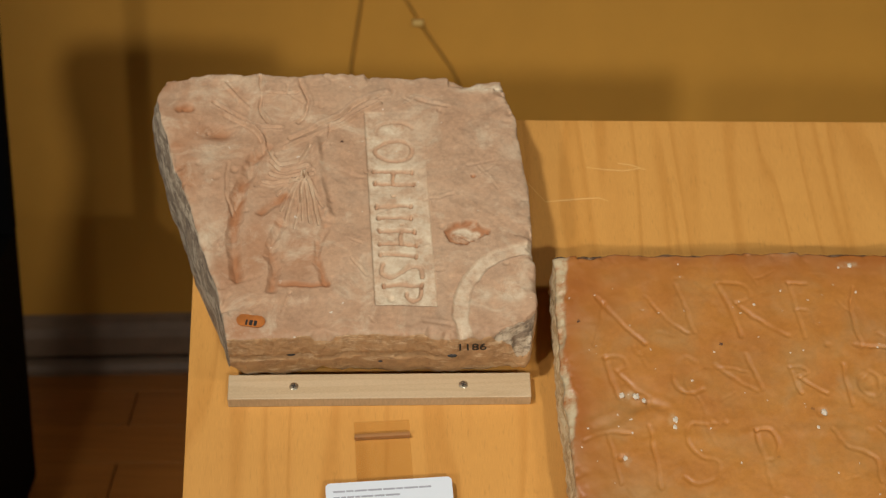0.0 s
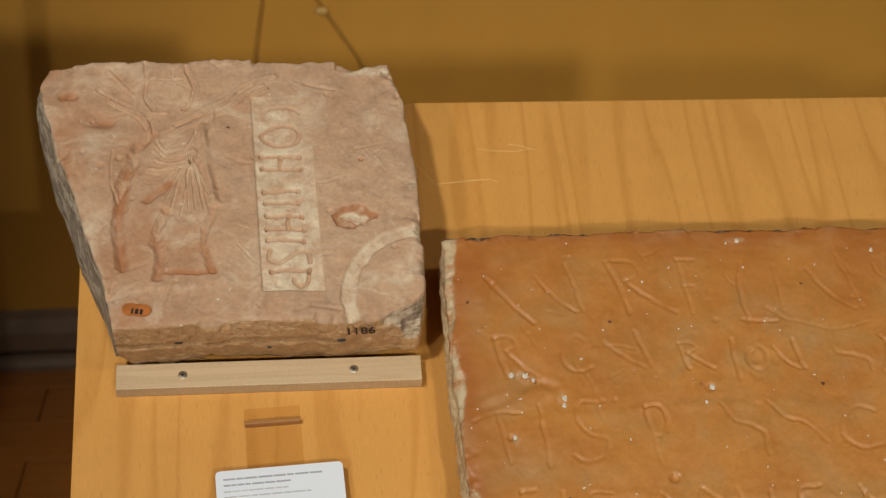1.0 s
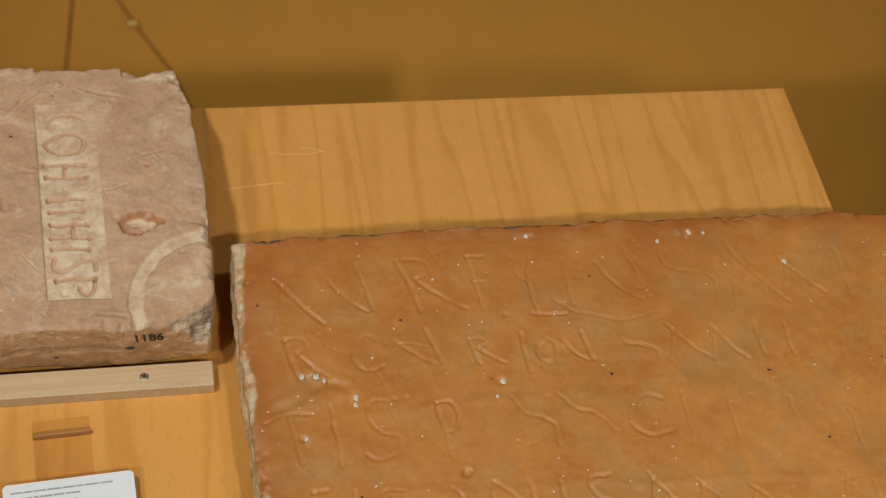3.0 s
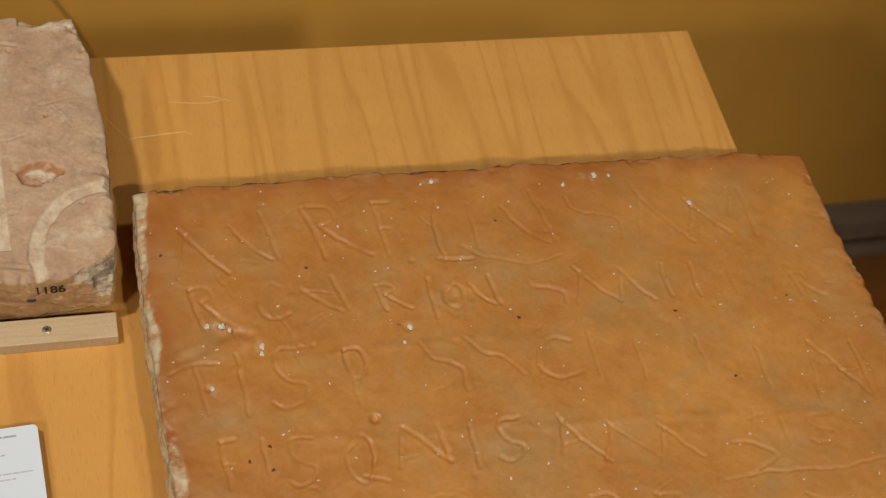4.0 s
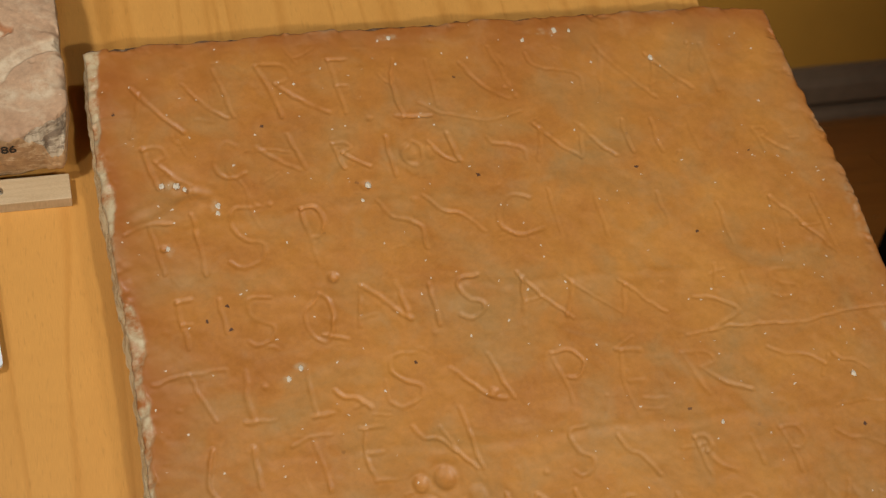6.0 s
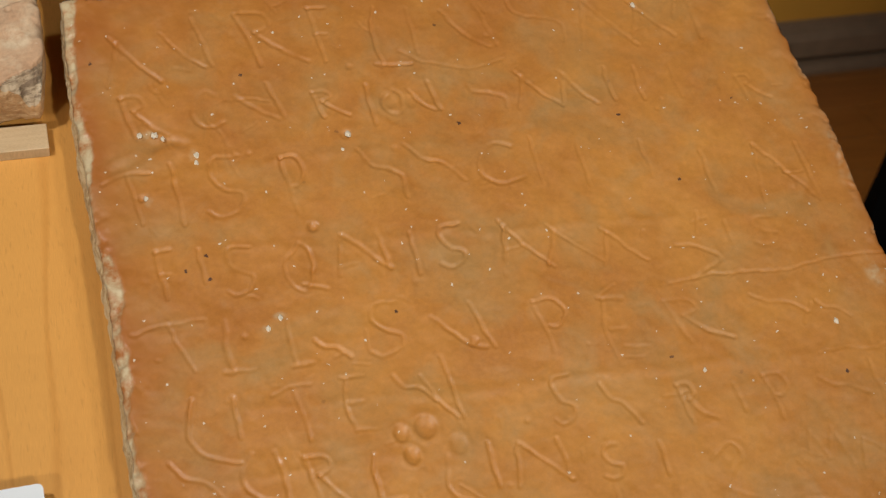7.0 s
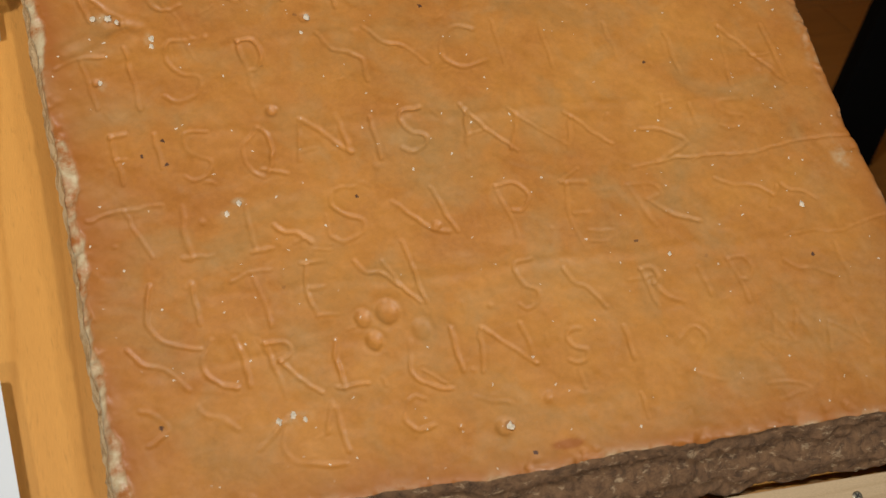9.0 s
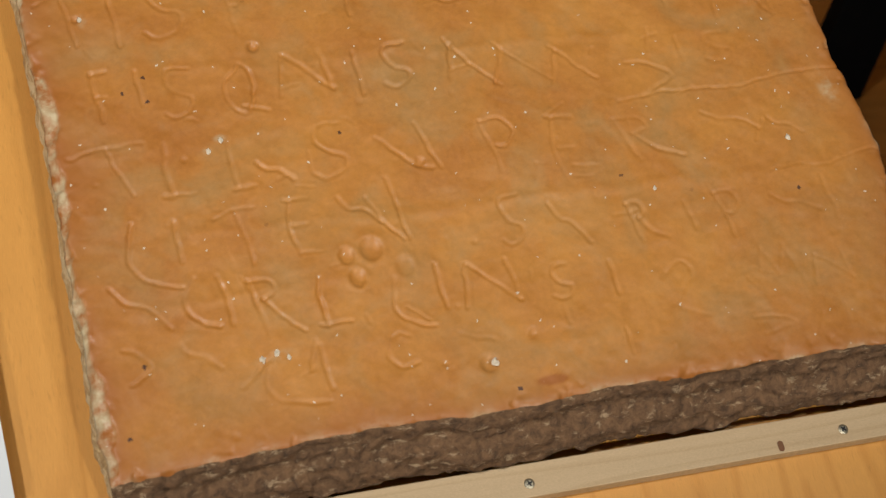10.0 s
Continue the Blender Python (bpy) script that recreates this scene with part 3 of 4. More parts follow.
inscribed_tile = slab("inscribed_tile",
    left=[(-0.560, 0.014), (-0.513, 0.010), (-0.447, 0.009), (-0.378, 0.007), (-0.290, 0.006), (-0.242, 0.004), (-0.160, -0.001), (-0.055, -0.004), (0.004, -0.003)],
    right=[(-0.550, 0.600), (-0.500, 0.612), (-0.425, 0.620), (-0.386, 0.624), (-0.340, 0.620), (-0.300, 0.613), (-0.190, 0.611), (-0.129, 0.605), (-0.089, 0.597), (0.002, 0.593)],
    top=[(-0.003, 0.001), (0.04, 0.005), (0.32, 0.007), (0.53, 0.005), (0.575, 0.003), (0.593, -0.003)],
    bottom=[(0.010, -0.560), (0.12, -0.552), (0.21, -0.549), (0.28, -0.552), (0.35, -0.548), (0.50, -0.547), (0.605, -0.548)],
    thick=0.060, cell=0.00135, press=press_tile, materials=[TILE_CLAY, TILE_SIDE, TILE_SIDE, TILE_SIDE, TILE_LEFT], flare=(0.0, 0.023, 0.0, 0.001), ragged=0.0012, wobble=0.0018, seed=3,
    foot=((0.0, 0.004), (0.10, 0.009), (0.25, 0.012), (0.36, 0.014), (0.45, 0.011), (0.61, 0.013)))
tagged(inscribed_tile, "large orange fired-clay tile with incised lettering, leaning on the board", "clay tile")


def mortar_chip(x, y, size, seed):
    rng = random.Random(seed)
    bm = bmesh.new()
    bmesh.ops.create_icosphere(bm, subdivisions=2, radius=size * 0.8)
    for v in bm.verts:
        v.co *= rng.uniform(0.6, 1.2)
        v.co = Vector((v.co.x * rng.uniform(0.7, 1.1) + x, v.co.y * 1.3 + y, v.co.z * 0.35 + 0.0602))
    part("mortar_chip", bm, MORTAR, inscribed_tile, "small white mortar chip")


for k, (x, y, size) in enumerate(((0.473, -0.049, 0.0028), (0.163, -0.049, 0.0015), (0.200, -0.170, 0.0018), (0.207, -0.156, 0.003), (0.045, -0.140, 0.003), (0.056, -0.141, 0.0035), (0.062, -0.145, 0.0025), (0.086, -0.163, 0.003),
                                  (0.085, -0.170, 0.0026), (0.043, -0.199, 0.0026), (0.128, -0.314, 0.0026), (0.118, -0.322, 0.0024), (0.127, -0.488, 0.003), (0.137, -0.485, 0.003), (0.145, -0.489, 0.0022), (0.395, -0.012, 0.003),
                                  (0.408, -0.013, 0.002), (0.250, -0.008, 0.003), (0.365, -0.020, 0.0026), (0.553, -0.371, 0.0030), (0.437, -0.399, 0.0020), (0.285, -0.516, 0.0034))):
    mortar_chip(x, y, size, k)


def press_brick(r):
    rng = random.Random(9)
    r.Z += 0.0022 * rough_noise(r.X, r.Y, 14, 51, 4) + 0.0005 * rough_noise(r.X, r.Y, 90, 55, 3) + 0.00010 * rough_noise(r.X, r.Y, 340, 57, 2)
    # the sunk stamp field with letters running down it
    cx = -0.1405 + (0.156 - r.Y) * 0.054
    inside = np.clip((0.0262 - np.abs(r.X - cx)) / 0.0010, 0, 1) * np.clip((0.108 - np.abs(r.Y - 0.048)) / 0.0010, 0, 1)
    worn_away = np.clip((r.Y - 0.085) / 0.05 + (r.X - cx) / 0.03 - 0.2, 0, 1)
    r.Z += -0.0018 * inside * (1 - 0.8 * worn_away)
    r.wear += inside * np.clip(1.0 - 0.75 * worn_away + 0.25 * rough_noise(r.X, r.Y, 40, 58), 0, 1)

    def cut(points, wide, deep=0.0022):
        d = r.distance(points)
        pressed = np.clip((wide - d) / 0.0008, 0, 1)
        r.Z -= deep * pressed
        r.wear -= 1.0 * pressed
        r.stain += 0.10 * pressed

    def stem(y, x0, x1):
        cut([(x0, y), (x1, y)], 0.0022)
        for x in (x0, x1):
            cut([(x, y - 0.0016), (x, y + 0.0016)], 0.0017)

    for y, x0, x1 in ((0.0865, -0.156, -0.123), (0.0725, -0.155, -0.122), (0.048, -0.153, -0.125), (0.035, -0.152, -0.124), (0.019, -0.151, -0.121), (0.005, -0.151, -0.121), (-0.0065, -0.150, -0.120), (-0.038, -0.148, -0.115)):
        stem(y, x0, x1)
    cut([(-0.140, 0.086), (-0.140, 0.073)], 0.0022)
    cut([(-0.133, 0.018), (-0.133, 0.006)], 0.0022)
    arc = lambda x, y, a, b, s, e, n=22: [(x + a * math.cos(radians(s + (e - s) * k / n)), y + b * math.sin(radians(s + (e - s) * k / n))) for k in range(n + 1)]
    cut(arc(-0.139, 0.110, 0.0165, 0.0115, 0, 360), 0.0022, 0.0017)
    cut(arc(-0.139, 0.132, 0.0165, 0.0115, 20, 170), 0.0020, 0.0012)
    cut(smooth([(-0.1485, -0.017), (-0.1490, -0.025), (-0.1410, -0.030), (-0.1320, -0.025), (-0.1245, -0.0175), (-0.1170, -0.019), (-0.1150, -0.030)]), 0.0024)
    cut(smooth([(-0.1155, -0.039), (-0.1165, -0.049), (-0.1220, -0.0525), (-0.1275, -0.050), (-0.1280, -0.046)]), 0.0021)
    for x, y in ((-0.141, 0.059), (-0.134, 0.026)):
        cut([(x, y), (x + 0.002, y)], 0.0015, 0.0012)
    # the pressed figure, kept as plain lines and hollows
    for pts, width, depth in (([(-0.261, 0.198), (-0.259, 0.176), (-0.260, 0.160), (-0.257, 0.148), (-0.252, 0.141)], 0.0018, 0.0018), ([(-0.224, 0.190), (-0.221, 0.177), (-0.217, 0.166), (-0.219, 0.150), (-0.225, 0.141)], 0.0022, 0.0024),
                              ([(-0.259, 0.176), (-0.225, 0.176)], 0.0012, 0.0009), ([(-0.236, 0.186), (-0.236, 0.178), (-0.229, 0.178)], 0.0010, 0.0008), ([(-0.293, 0.189), (-0.282, 0.175), (-0.270, 0.160)], 0.0017, -0.0009),
                              ([(-0.302, 0.166), (-0.274, 0.147), (-0.261, 0.137), (-0.241, 0.135)], 0.0016, 0.0015), ([(-0.290, 0.153), (-0.266, 0.137), (-0.256, 0.123), (-0.252, 0.106)], 0.0020, -0.0022),
                              ([(-0.231, 0.121), (-0.208, 0.136), (-0.189, 0.149), (-0.169, 0.167), (-0.147, 0.179)], 0.0022, 0.0024), ([(-0.236, 0.111), (-0.208, 0.129), (-0.188, 0.139), (-0.168, 0.156), (-0.152, 0.165)], 0.0018, -0.0020),
                              ([(-0.196, 0.139), (-0.197, 0.128), (-0.203, 0.115)], 0.0014, 0.0013), ([(-0.284, 0.093), (-0.285, 0.067), (-0.277, 0.035)], 0.0014, 0.0013), ([(-0.208, 0.123), (-0.204, 0.087), (-0.195, 0.033)], 0.0038, -0.0016)):
        r.line(smooth(pts), width * 0.72, depth * 1.25, 0.35)
    for pts in ([(-0.250, 0.108), (-0.241, 0.091), (-0.222, 0.096), (-0.214, 0.114)], [(-0.248, 0.094), (-0.236, 0.084), (-0.215, 0.091)], [(-0.247, 0.081), (-0.230, 0.076), (-0.211, 0.086)], [(-0.253, 0.071), (-0.226, 0.072), (-0.211, 0.080)]):
        r.line(smooth(pts), 0.0010, 0.0017, 0.7)
        r.wear += 0.35 * np.exp(-(r.distance(smooth(pts)) / 0.0016) ** 2)
    for x, y in ((-0.240, 0.055), (-0.236, 0.040), (-0.232, 0.027), (-0.224, 0.022), (-0.217, 0.030), (-0.210, 0.027), (-0.203, 0.024), (-0.199, 0.042), (-0.209, 0.055)):
        ray = smooth([(-0.218, 0.080), ((x - 0.218) / 2 + 0.002 * rng.uniform(-1, 1), (y + 0.080) / 2 + 0.004), (x, y)])
        r.line(ray, 0.0009, 0.0014, 0.6)
        r.wear += 0.3 * np.exp(-(r.distance(ray) / 0.0014) ** 2)
    for pts, width, depth in (([(-0.253, 0.111), (-0.264, 0.096), (-0.267, 0.077), (-0.273, 0.058), (-0.275, 0.023), (-0.274, -0.007), (-0.271, -0.030)], 0.0052, 0.0040), ([(-0.237, 0.026), (-0.243, -0.001), (-0.239, -0.025), (-0.241, -0.042)], 0.0046, 0.0036),
                              ([(-0.232, 0.055), (-0.244, 0.046), (-0.254, 0.036)], 0.0036, 0.0022), ([(-0.197, 0.022), (-0.204, -0.007), (-0.196, -0.036)], 0.0030, 0.0024), ([(-0.233, -0.037), (-0.194, -0.038)], 0.0026, 0.0020)):
        d = r.distance(smooth(pts)) + 0.0012 * rough_noise(r.X, r.Y, 130, 93, 3)
        r.Z -= depth * np.clip(1.25 - d / width, 0, 1) ** 0.8
        r.stain += 1.0 * np.exp(-(r.distance(smooth(pts)) / width) ** 2) * (0.7 + 0.6 * rough_noise(r.X, r.Y, 50, 92))
    r.line([(-0.268, -0.050), (-0.225, -0.053), (-0.186, -0.047)], 0.0055, -0.0012, 0.2)
    for x, y, rx, ry, h in ((-0.219, -0.008, 0.016, 0.028, -0.0012), (-0.256, 0.000, 0.010, 0.030, -0.0008), (-0.300, 0.132, 0.018, 0.009, -0.0022), (-0.294, 0.126, 0.010, 0.007, -0.0014)):
        r.Z += h * np.exp(-(((r.X - x) / rx) ** 2 + ((r.Y - y) / ry) ** 2) ** 2)
        r.stain += 0.40 * np.exp(-(((r.X - x) / rx) ** 2 + ((r.Y - y) / ry) ** 2) ** 2)
    r.mark(r.stain, -0.238, 0.085, 0.062, 0.120, 0.14)
    r.mark(r.wear, -0.310, 0.170, 0.016, 0.012, 0.5)
    r.mark(r.wear, -0.305, 0.095, 0.016, 0.016, 0.4)
    r.mark(r.wear, -0.138, 0.135, 0.010, 0.007, 0.7)
    # quarter ring drawn with a finger at the corner
    around = smooth([(-0.020, 0.001), (-0.042, -0.005), (-0.062, -0.015), (-0.076, -0.033), (-0.082, -0.050), (-0.084, -0.071), (-0.080, -0.090)])
    d = r.distance(around)
    r.Z -= 0.0020 * np.clip((0.0072 - d) / 0.0022, 0, 1)
    r.wear += 0.75 * np.clip((0.0072 - d) / 0.0015, 0, 1)
    r.mark(r.wear, -0.042, -0.043, 0.014, 0.012, 1.0)
    r.mark(r.wear, -0.066, -0.047, 0.008, 0.008, 0.8)
    # holes and knocks
    for x, y, s, h in ((-0.324, 0.159, 0.005, -0.004), (-0.331, 0.157, 0.004, -0.002), (-0.070, 0.080, 0.002, -0.002)):
        r.bump(x, y, s, h)
        r.mark(r.stain, x, y, s * 1.3, s, 0.9)
    hollow = np.clip(1.25 - np.hypot((r.X + 0.0765) / 0.0150, (r.Y - 0.0170) / 0.0105) + 0.35 * rough_noise(r.X, r.Y, 110, 96, 3), 0, 1)
    r.Z -= 0.0040 * np.clip(hollow * 3, 0, 1)
    r.stain += 1.0 * np.clip(hollow * 4, 0, 1)
    r.mark(r.wear, -0.081, 0.016, 0.0085, 0.0075, 2.5)
    r.mark(r.wear, -0.069, 0.016, 0.0040, 0.0045, 1.6)
    r.mark(r.wear, -0.060, 0.188, 0.026, 0.008, 1.0)
    r.Z -= 0.0035 * np.clip((r.Y - 0.182 - 0.006 * np.abs(r.X + 0.062) / 0.025 + 0.003 * rough_noise(r.X, r.Y, 70, 97)) / 0.002, 0, 1) * (r.X > -0.09)
    r.mark(r.wear, -0.300, 0.005, 0.010, 0.05, 0.3)
    for k in range(50):
        r.bump(rng.uniform(-0.33, -0.03), rng.uniform(-0.08, 0.19), rng.uniform(0.0012, 0.0035), rng.uniform(-0.0016, 0.0007))
    for k in range(40):
        x, y, a, n = rng.uniform(-0.32, -0.03), rng.uniform(-0.08, 0.19), rng.uniform(0, math.pi), rng.uniform(0.006, 0.03)
        r.line([(x, y), (x + n * math.cos(a), y + n * math.sin(a))], rng.uniform(0.0008, 0.0016), rng.uniform(0.0003, 0.0008), 0.4)
    # the broken corner and the worn border
    corner = np.clip((r.X + 0.022) * 0.62 - (r.Y + 0.060) * 0.95 - 0.004 + 0.004 * rough_noise(r.X, r.Y, 70, 74), 0, 0.05)
    r.Z -= corner * (1.5 + 0.9 * rough_noise(r.X, r.Y, 60, 71)) + 0.0016 * (corner > 0) * rough_noise(r.X, r.Y, 130, 79)
    r.broken += corner > 0.0012
    r.wear += 0.35 * np.exp(-r.edge / 0.004)
    r.stain += 0.8 * np.exp(-(r.X - np.interp(r.Y, (-0.09, 0.19), (-0.274, -0.352))) / 0.016) * (0.6 + 0.8 * rough_noise(r.X, r.Y, 35, 91)) + 0.5 * np.exp(-(r.Y + 0.09) / 0.012)
    r.Z -= np.clip(0.012 * (rough_noise(r.X, r.Y, 55, 77, 3) - 0.3), 0, 0.006) * np.exp(-r.edge / 0.006)


stamped_brick = slab("stamped_brick",
    left=[(-0.090, -0.274), (-0.048, -0.284), (0.011, -0.303), (0.057, -0.318), (0.114, -0.337), (0.153, -0.349), (0.175, -0.353), (0.197, -0.347)],
    right=[(-0.090, -0.026), (-0.063, -0.021), (-0.029, -0.020), (0.006, -0.022), (0.068, -0.022), (0.113, -0.028), (0.152, -0.031), (0.176, -0.038), (0.199, -0.042)],
    top=[(-0.352, 0.193), (-0.313, 0.201), (-0.262, 0.200), (-0.222, 0.197), (-0.210, 0.201), (-0.128, 0.198), (-0.092, 0.201), (-0.071, 0.196), (-0.040, 0.199)],
    bottom=[(-0.274, -0.093), (-0.183, -0.088), (-0.091, -0.088), (-0.026, -0.085)],
    thick=0.072, cell=0.0008, press=press_brick, materials=[BRICK_CLAY, BRICK_SIDE, BRICK_SIDE, BRICK_SIDE, BRICK_BREAK], flare=(0.0, -0.007, -0.006, 0.010), ragged=0.0012, wobble=0.0007, seed=23,
    foot=((-0.278, 0.034), (-0.262, 0.016), (-0.240, 0.011), (-0.215, 0.014), (-0.204, 0.020), (-0.199, 0.026), (-0.190, 0.018), (-0.168, 0.013), (-0.140, 0.017), (-0.115, 0.012), (-0.075, 0.013), (-0.045, 0.020), (-0.02, 0.032)))
tagged(stamped_brick, "dusty pink fired-clay brick with stamp and one broken edge", "brick")


# ---- laths with screws ----
def screw(x, y, z, parent):
    ring, profile = 20, ((0.0, 0.0005), (0.0024, 0.0005), (0.0034, 0.0003), (0.0038, 0.0), (0.0038, -0.002))
    bm = bmesh.new()
    rows = [[bm.verts.new((x + rad * math.cos(2 * math.pi * k / ring), y + rad * math.sin(2 * math.pi * k / ring), z + h)) for k in range(ring)] for rad, h in profile[1:]]
    bm.faces.new(rows[0])
    for a, b in zip(rows, rows[1:]):
        for k in range(ring):
            bm.faces.new((a[k], a[(k + 1) % ring], b[(k + 1) % ring], b[k]))
    head_part = part("screw", bm, STEEL, parent, "zinc-plated cross-head screw")
    turn = random.uniform(0, 90)
    # raised dark bars carry the shade of the cross slot as colour
    for a in (0, 90):
        bar = boxed((-0.0022, -0.00055, 0.0004), (0.0022, 0.00055, 0.0008))
        bmesh.ops.transform(bar, matrix=Matrix.Translation((x, y, z)) @ pose(0, 0, 0, 0, 0, a + turn), verts=bar.verts)
        part("slot", bar, RECESS_SHADE, head_part)


def lath(x0, x1, y0, y1, label, screws, turn=0.0):
    ob = new("lath")
    ob.matrix_world = BOARD @ pose(0, 0, 0, 0, 0, turn)
    tagged(ob, label, "lath")
    part("strip", boxed((x0, y0, 0.0), (x1, y1, 0.012), 0.0008), LATH_WOOD, ob)
    for x, y in screws:
        screw(x, y, 0.0122, ob)
    return ob


lath(-0.2785, -0.0250, -0.1098, -0.0852, "short pale beech lath screwed below the stamped brick", [(-0.2236, -0.0974), (-0.0817, -0.0971)], 0.7)
long_lath = lath(0.03, 0.640, -0.601, -0.576, "long pale beech lath screwed below the orange tile", [(0.100, -0.590), (0.300, -0.591), (0.541, -0.591)])
knot = rounded_plate(-0.0022, -0.004, 0.0022, 0.004, 0, 0.0004, 0.002)
bmesh.ops.transform(knot, matrix=Matrix.Translation((0.490, -0.5955, 0.0121)), verts=knot.verts)
part("knot", knot, KNOT_WOOD, long_lath, "small dark knot")


# ---- label cards ----
def card(centre, width, height, turn, rows, label, lift):
    holder = part("label_block", rounded_plate(-width * 0.42, -height * 0.42, width * 0.42, height * 0.42, 0.0, lift - 0.0002, 0.003), ACRYLIC, None, "clear acrylic block under a white label card")
    holder.matrix_world = BOARD @ pose(centre[0], centre[1], 0.0001, 0, 0, turn)
    tagged(holder, category="label block")
    ob = part("label_card", rounded_plate(-width / 2, -height / 2, width / 2, height / 2, 0.0, 0.003, 0.004), CARD_PAPER, None, label)
    ob.matrix_world = BOARD @ pose(centre[0], centre[1], lift, 0, 0, turn)
    tagged(ob, category="label card")
    rng = random.Random(int(centre[1] * 1000))
    for y, x0, x1, tall, ink in rows:
        x = x0
        while x < x1 - 0.002:
            w = min(rng.uniform(0.004, 0.012), x1 - x)
            part("text_bar", boxed((x, y, 0.0030), (x + w, y + tall * 0.72, 0.0032)), ink, ob)
            x += w + 0.0009
    return ob


card((-0.1405, -0.2255), 0.102, 0.072, 4.0, [(0.0270, -0.045, 0.034, 0.0022, INK), (0.0215, -0.045, 0.010, 0.0022, INK), (0.0160, -0.045, 0.008, 0.0018, PALE_INK), (0.0110, -0.045, 0.024, 0.0018, PALE_INK),
     (-0.006, -0.045, 0.046, 0.0016, PALE_INK), (-0.011, -0.045, 0.030, 0.0016, PALE_INK)], "white rounded label card with grey printed lines", 0.008)
card((-0.1035, -0.4785), 0.106, 0.146, 2.8, [(0.052, -0.045, 0.036, 0.0024, INK), (0.046, -0.045, 0.040, 0.0022, INK)] + [(0.036 - 0.0062 * k, -0.045, 0.040 - 0.006 * (k % 3), 0.0018, PALE_INK) for k in range(15)],
     "large white rounded label card with grey printed lines", 0.016)


def holder(x0, x1, y0, y1, turn):
    """A bent strip of clear plastic: flat tongue and raised lip."""
    ob = new("label_holder")
    ob.matrix_world = BOARD @ pose((x0 + x1) / 2, y1, 0, 0, 0, turn)
    tagged(ob, "bent strip of clear acrylic above a label card", "label holder")
    w, d = (x1 - x0) / 2, y1 - y0
    part("tongue", boxed((-w, -d, 0.0006), (w, -0.011, 0.0020), 0.0003), SHADE_TINTED, ob)
    lip = boxed((-w, -0.0115, 0.0006), (w, 0.0, 0.0060), 0.0006)
    part("lip", lip, SHADE_TINTED, ob)
    for pane in ob.children:
        pane.visible_shadow = False
    # brown box coloured as the shade under the raised lip
    part("lip_shade_strip", boxed((-w, -0.0150, 0.0008), (w, -0.0116, 0.0060), 0.0006), LIP_SHADE, ob, "brown strip in place of the shade under the lip")


holder(-0.172, -0.126, -0.186, -0.130, 3.5)

# ---- stands beside the board, shadow lines on the wall ----
black_case = new("display_case")
tagged(black_case, "black display case on a low plinth with a thin corner post", "display case")
part("plinth", boxed((-1.45, 0.80, 0.0), (-0.758, 1.31, 0.465), 0.003), BLACK_METAL, black_case)
part("corner_post", boxed((-0.788, 1.28, 0.4655), (-0.7575, 1.31, 1.80), 0.002), BLACK_METAL, black_case)

leaning_bar = part("leaning_bar", boxed((-0.055, -0.02, -0.24), (0.055, 0.02, 0.15), 0.003), BLACK_METAL, None)
leaning_bar.matrix_world = pose(1.412, 1.0, 0.21, 0, 17, 0)
tagged(leaning_bar, "black painted flat metal bar leaning away from the board", "metal bar")

wall_shadow_lines = new("wall_shadow_lines")
tagged(wall_shadow_lines, "thin dark ochre strands for soft wall shadows, with a clip", "cable")
# darker ochre tubes stand in for soft shadow lines on the wall
for pts in ([(-0.175, -0.006, 1.30), (-0.150, -0.006, 0.95), (-0.119, -0.006, 0.745), (-0.085, -0.006, 0.690), (-0.029, -0.006, 0.607), (0.02, -0.006, 0.50), (0.03, -0.006, 0.12)],
            [(-0.180, -0.006, 1.30), (-0.190, -0.006, 0.95), (-0.197, -0.006, 0.745), (-0.217, -0.006, 0.616), (-0.225, -0.006, 0.45), (-0.225, -0.006, 0.12)]):
    part("strand", tube([wall_turn @ Vector(p) for p in pts], 0.003), SHADOW_LINE, wall_shadow_lines)
clip = boxed((-0.105, -0.016, 0.692), (-0.083, 0.0, 0.704), 0.003)
bmesh.ops.transform(clip, matrix=wall_turn, verts=clip.verts)
part("clip", clip, CLIP_PAINT, wall_shadow_lines)

# ---- writing on the brick ----
def lettering(text, size, material, m, parent, name):
    data = bpy.data.curves.new(name, "FONT")
    data.body, data.size, data.extrude, data.align_x = text, size, 0.0002, "CENTER"
    data.offset = 0.0002
    flat = bpy.data.meshes.new_from_object(new(name, data))
    bpy.data.objects.remove(bpy.data.objects[name])
    flat.materials.append(material)
    ob = new(name, flat)
    ob.parent = parent
    ob.matrix_local = m
    return ob


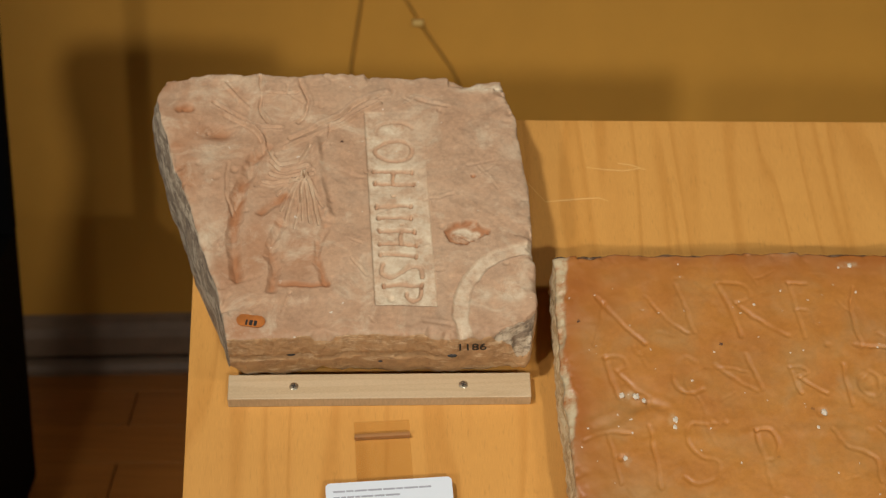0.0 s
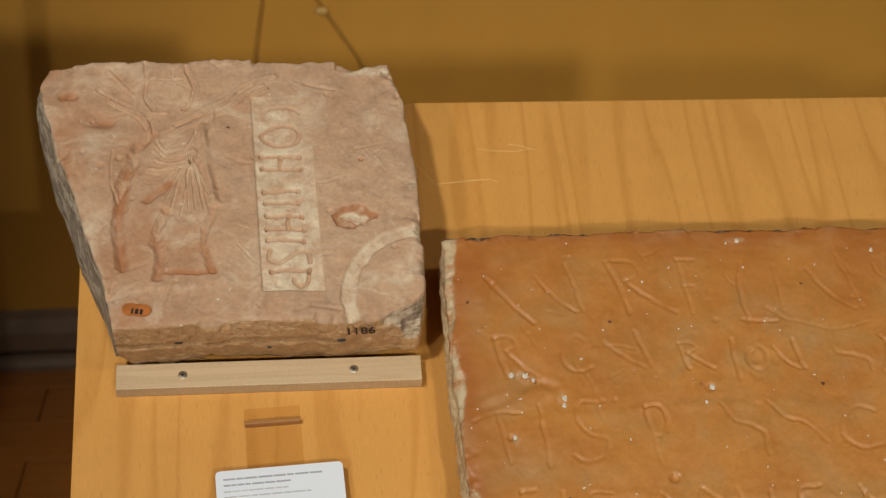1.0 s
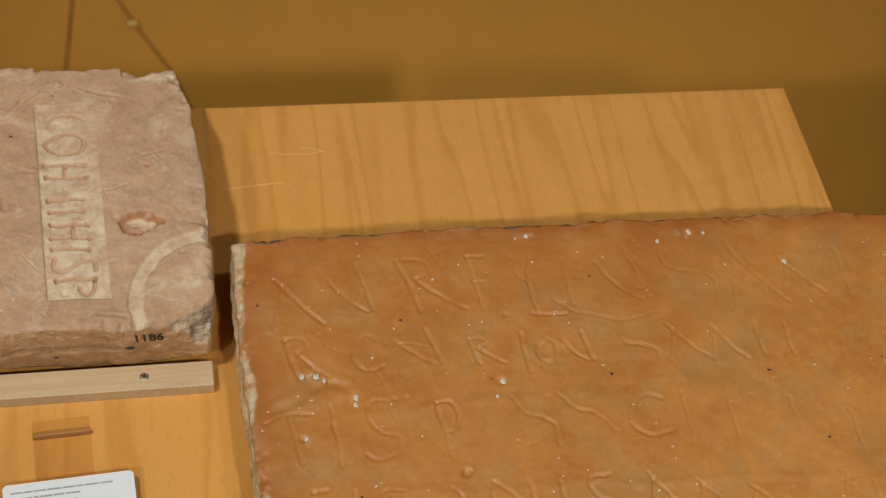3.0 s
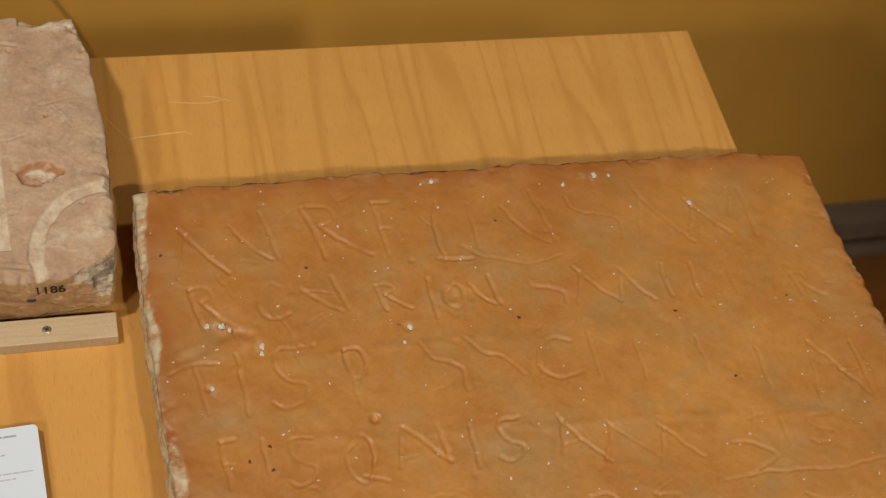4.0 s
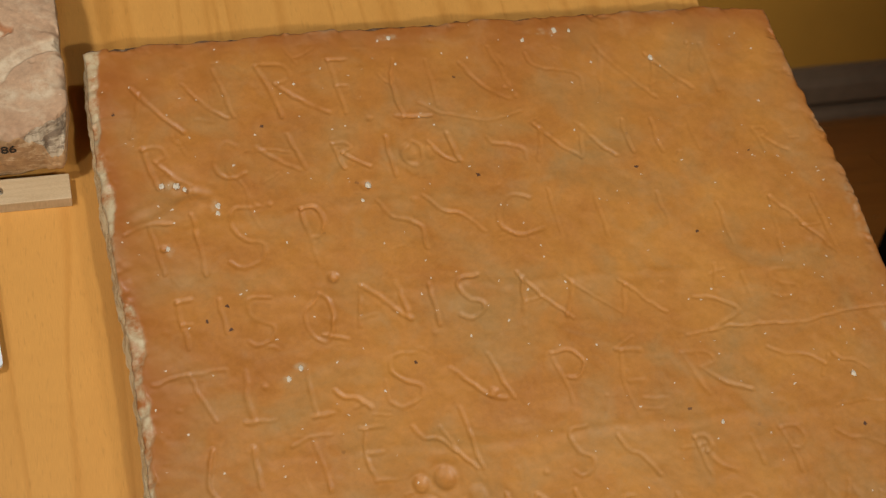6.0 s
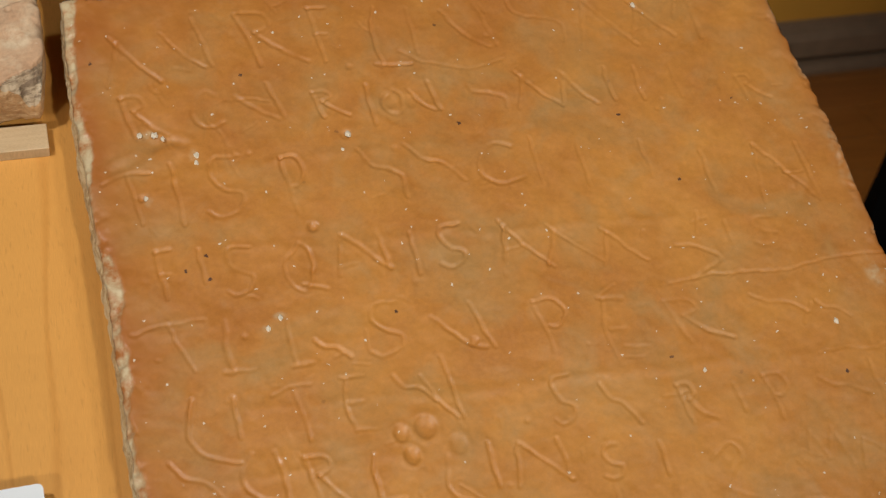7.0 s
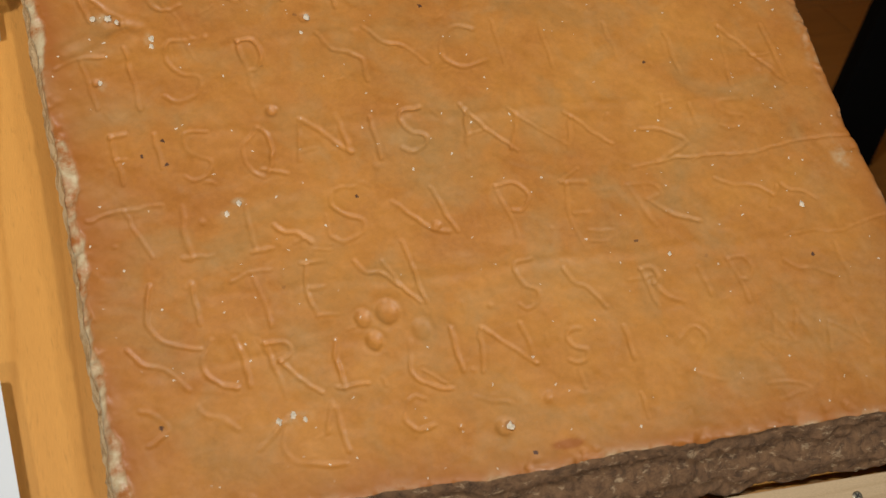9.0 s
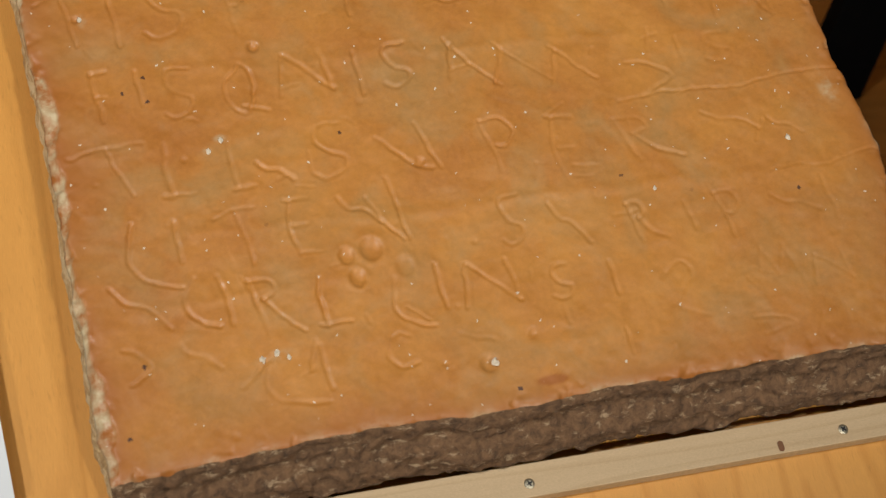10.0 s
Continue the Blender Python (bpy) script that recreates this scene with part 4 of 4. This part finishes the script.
lettering("1186", 0.0125, BLACK_INK, pose(-0.0750, -0.0925, 0.0550, 90, -3, 0), stamped_brick, "painted_number")
sticker = rounded_plate(-0.0118, -0.0058, 0.0118, 0.0058, 0.0, 0.0004, 0.0056)
bmesh.ops.transform(sticker, matrix=pose(-0.256, -0.076, 0.0722, 0, 0, -8), verts=sticker.verts)
patch = part("inventory_patch", sticker, STICKER, stamped_brick, "oval orange-brown lacquer patch with ink marks")
for k, (x, w) in enumerate(((-0.004, 0.0016), (-0.0008, 0.0026), (0.003, 0.0024))):
    bar = boxed((x, -0.0045, 0.0004), (x + w, 0.0005, 0.0007))
    bmesh.ops.transform(bar, matrix=pose(-0.256, -0.076, 0.0722, 0, 0, -8), verts=bar.verts)
    part("ink_bar", bar, BLACK_INK, patch)

# flattened black balls, coloured like the shade inside small holes
for x, z, size in ((-0.224, 0.0440, 0.0026), (-0.0905, 0.0425, 0.0028), (-0.150, 0.034, 0.0014)):
    pit = bmesh.new()
    bmesh.ops.create_icosphere(pit, subdivisions=2, radius=size)
    for v in pit.verts:
        v.co = Vector((v.co.x * 1.5 + x, v.co.y * 0.5 - 0.0895, v.co.z * 0.8 + z))
    part("pit", pit, RECESS_SHADE, stamped_brick, "black spot for the shade in a small pit")

# ---- floor and its boards ----
floor_base = setting("floor", boxed((X0 - 0.2, -3.3, -0.2), (X1 + 0.2, 2.4, -0.012)), FLOOR_WOOD, "glossy red-brown wooden floorboards")
setting("floor_rear", boxed((X0 - 0.2, Y0 - 0.2, -0.2), (X1 + 0.2, -3.302, 0.0)), FLOOR_WOOD, "glossy red-brown wooden floorboards")
PLANK_W, PLANK_L = 0.140, 2.25
full, half = (mesh_of("plank", boxed((0.0015, 0.0012, -0.0115), (long - 0.0015, PLANK_W - 0.0012, 0.0), 0.0012), FLOOR_WOOD) for long in (PLANK_L, PLANK_L / 2))
for row in range(39):
    x = X0
    for shape, long in ([(full, PLANK_L)] * 4 if row % 2 else [(half, PLANK_L / 2)] + [(full, PLANK_L)] * 3 + [(half, PLANK_L / 2)]):
        plank = new("plank", shape)
        plank.parent = floor_base
        plank.location = (x, 2.2 - PLANK_W * (row + 1), 0.0)
        x += long
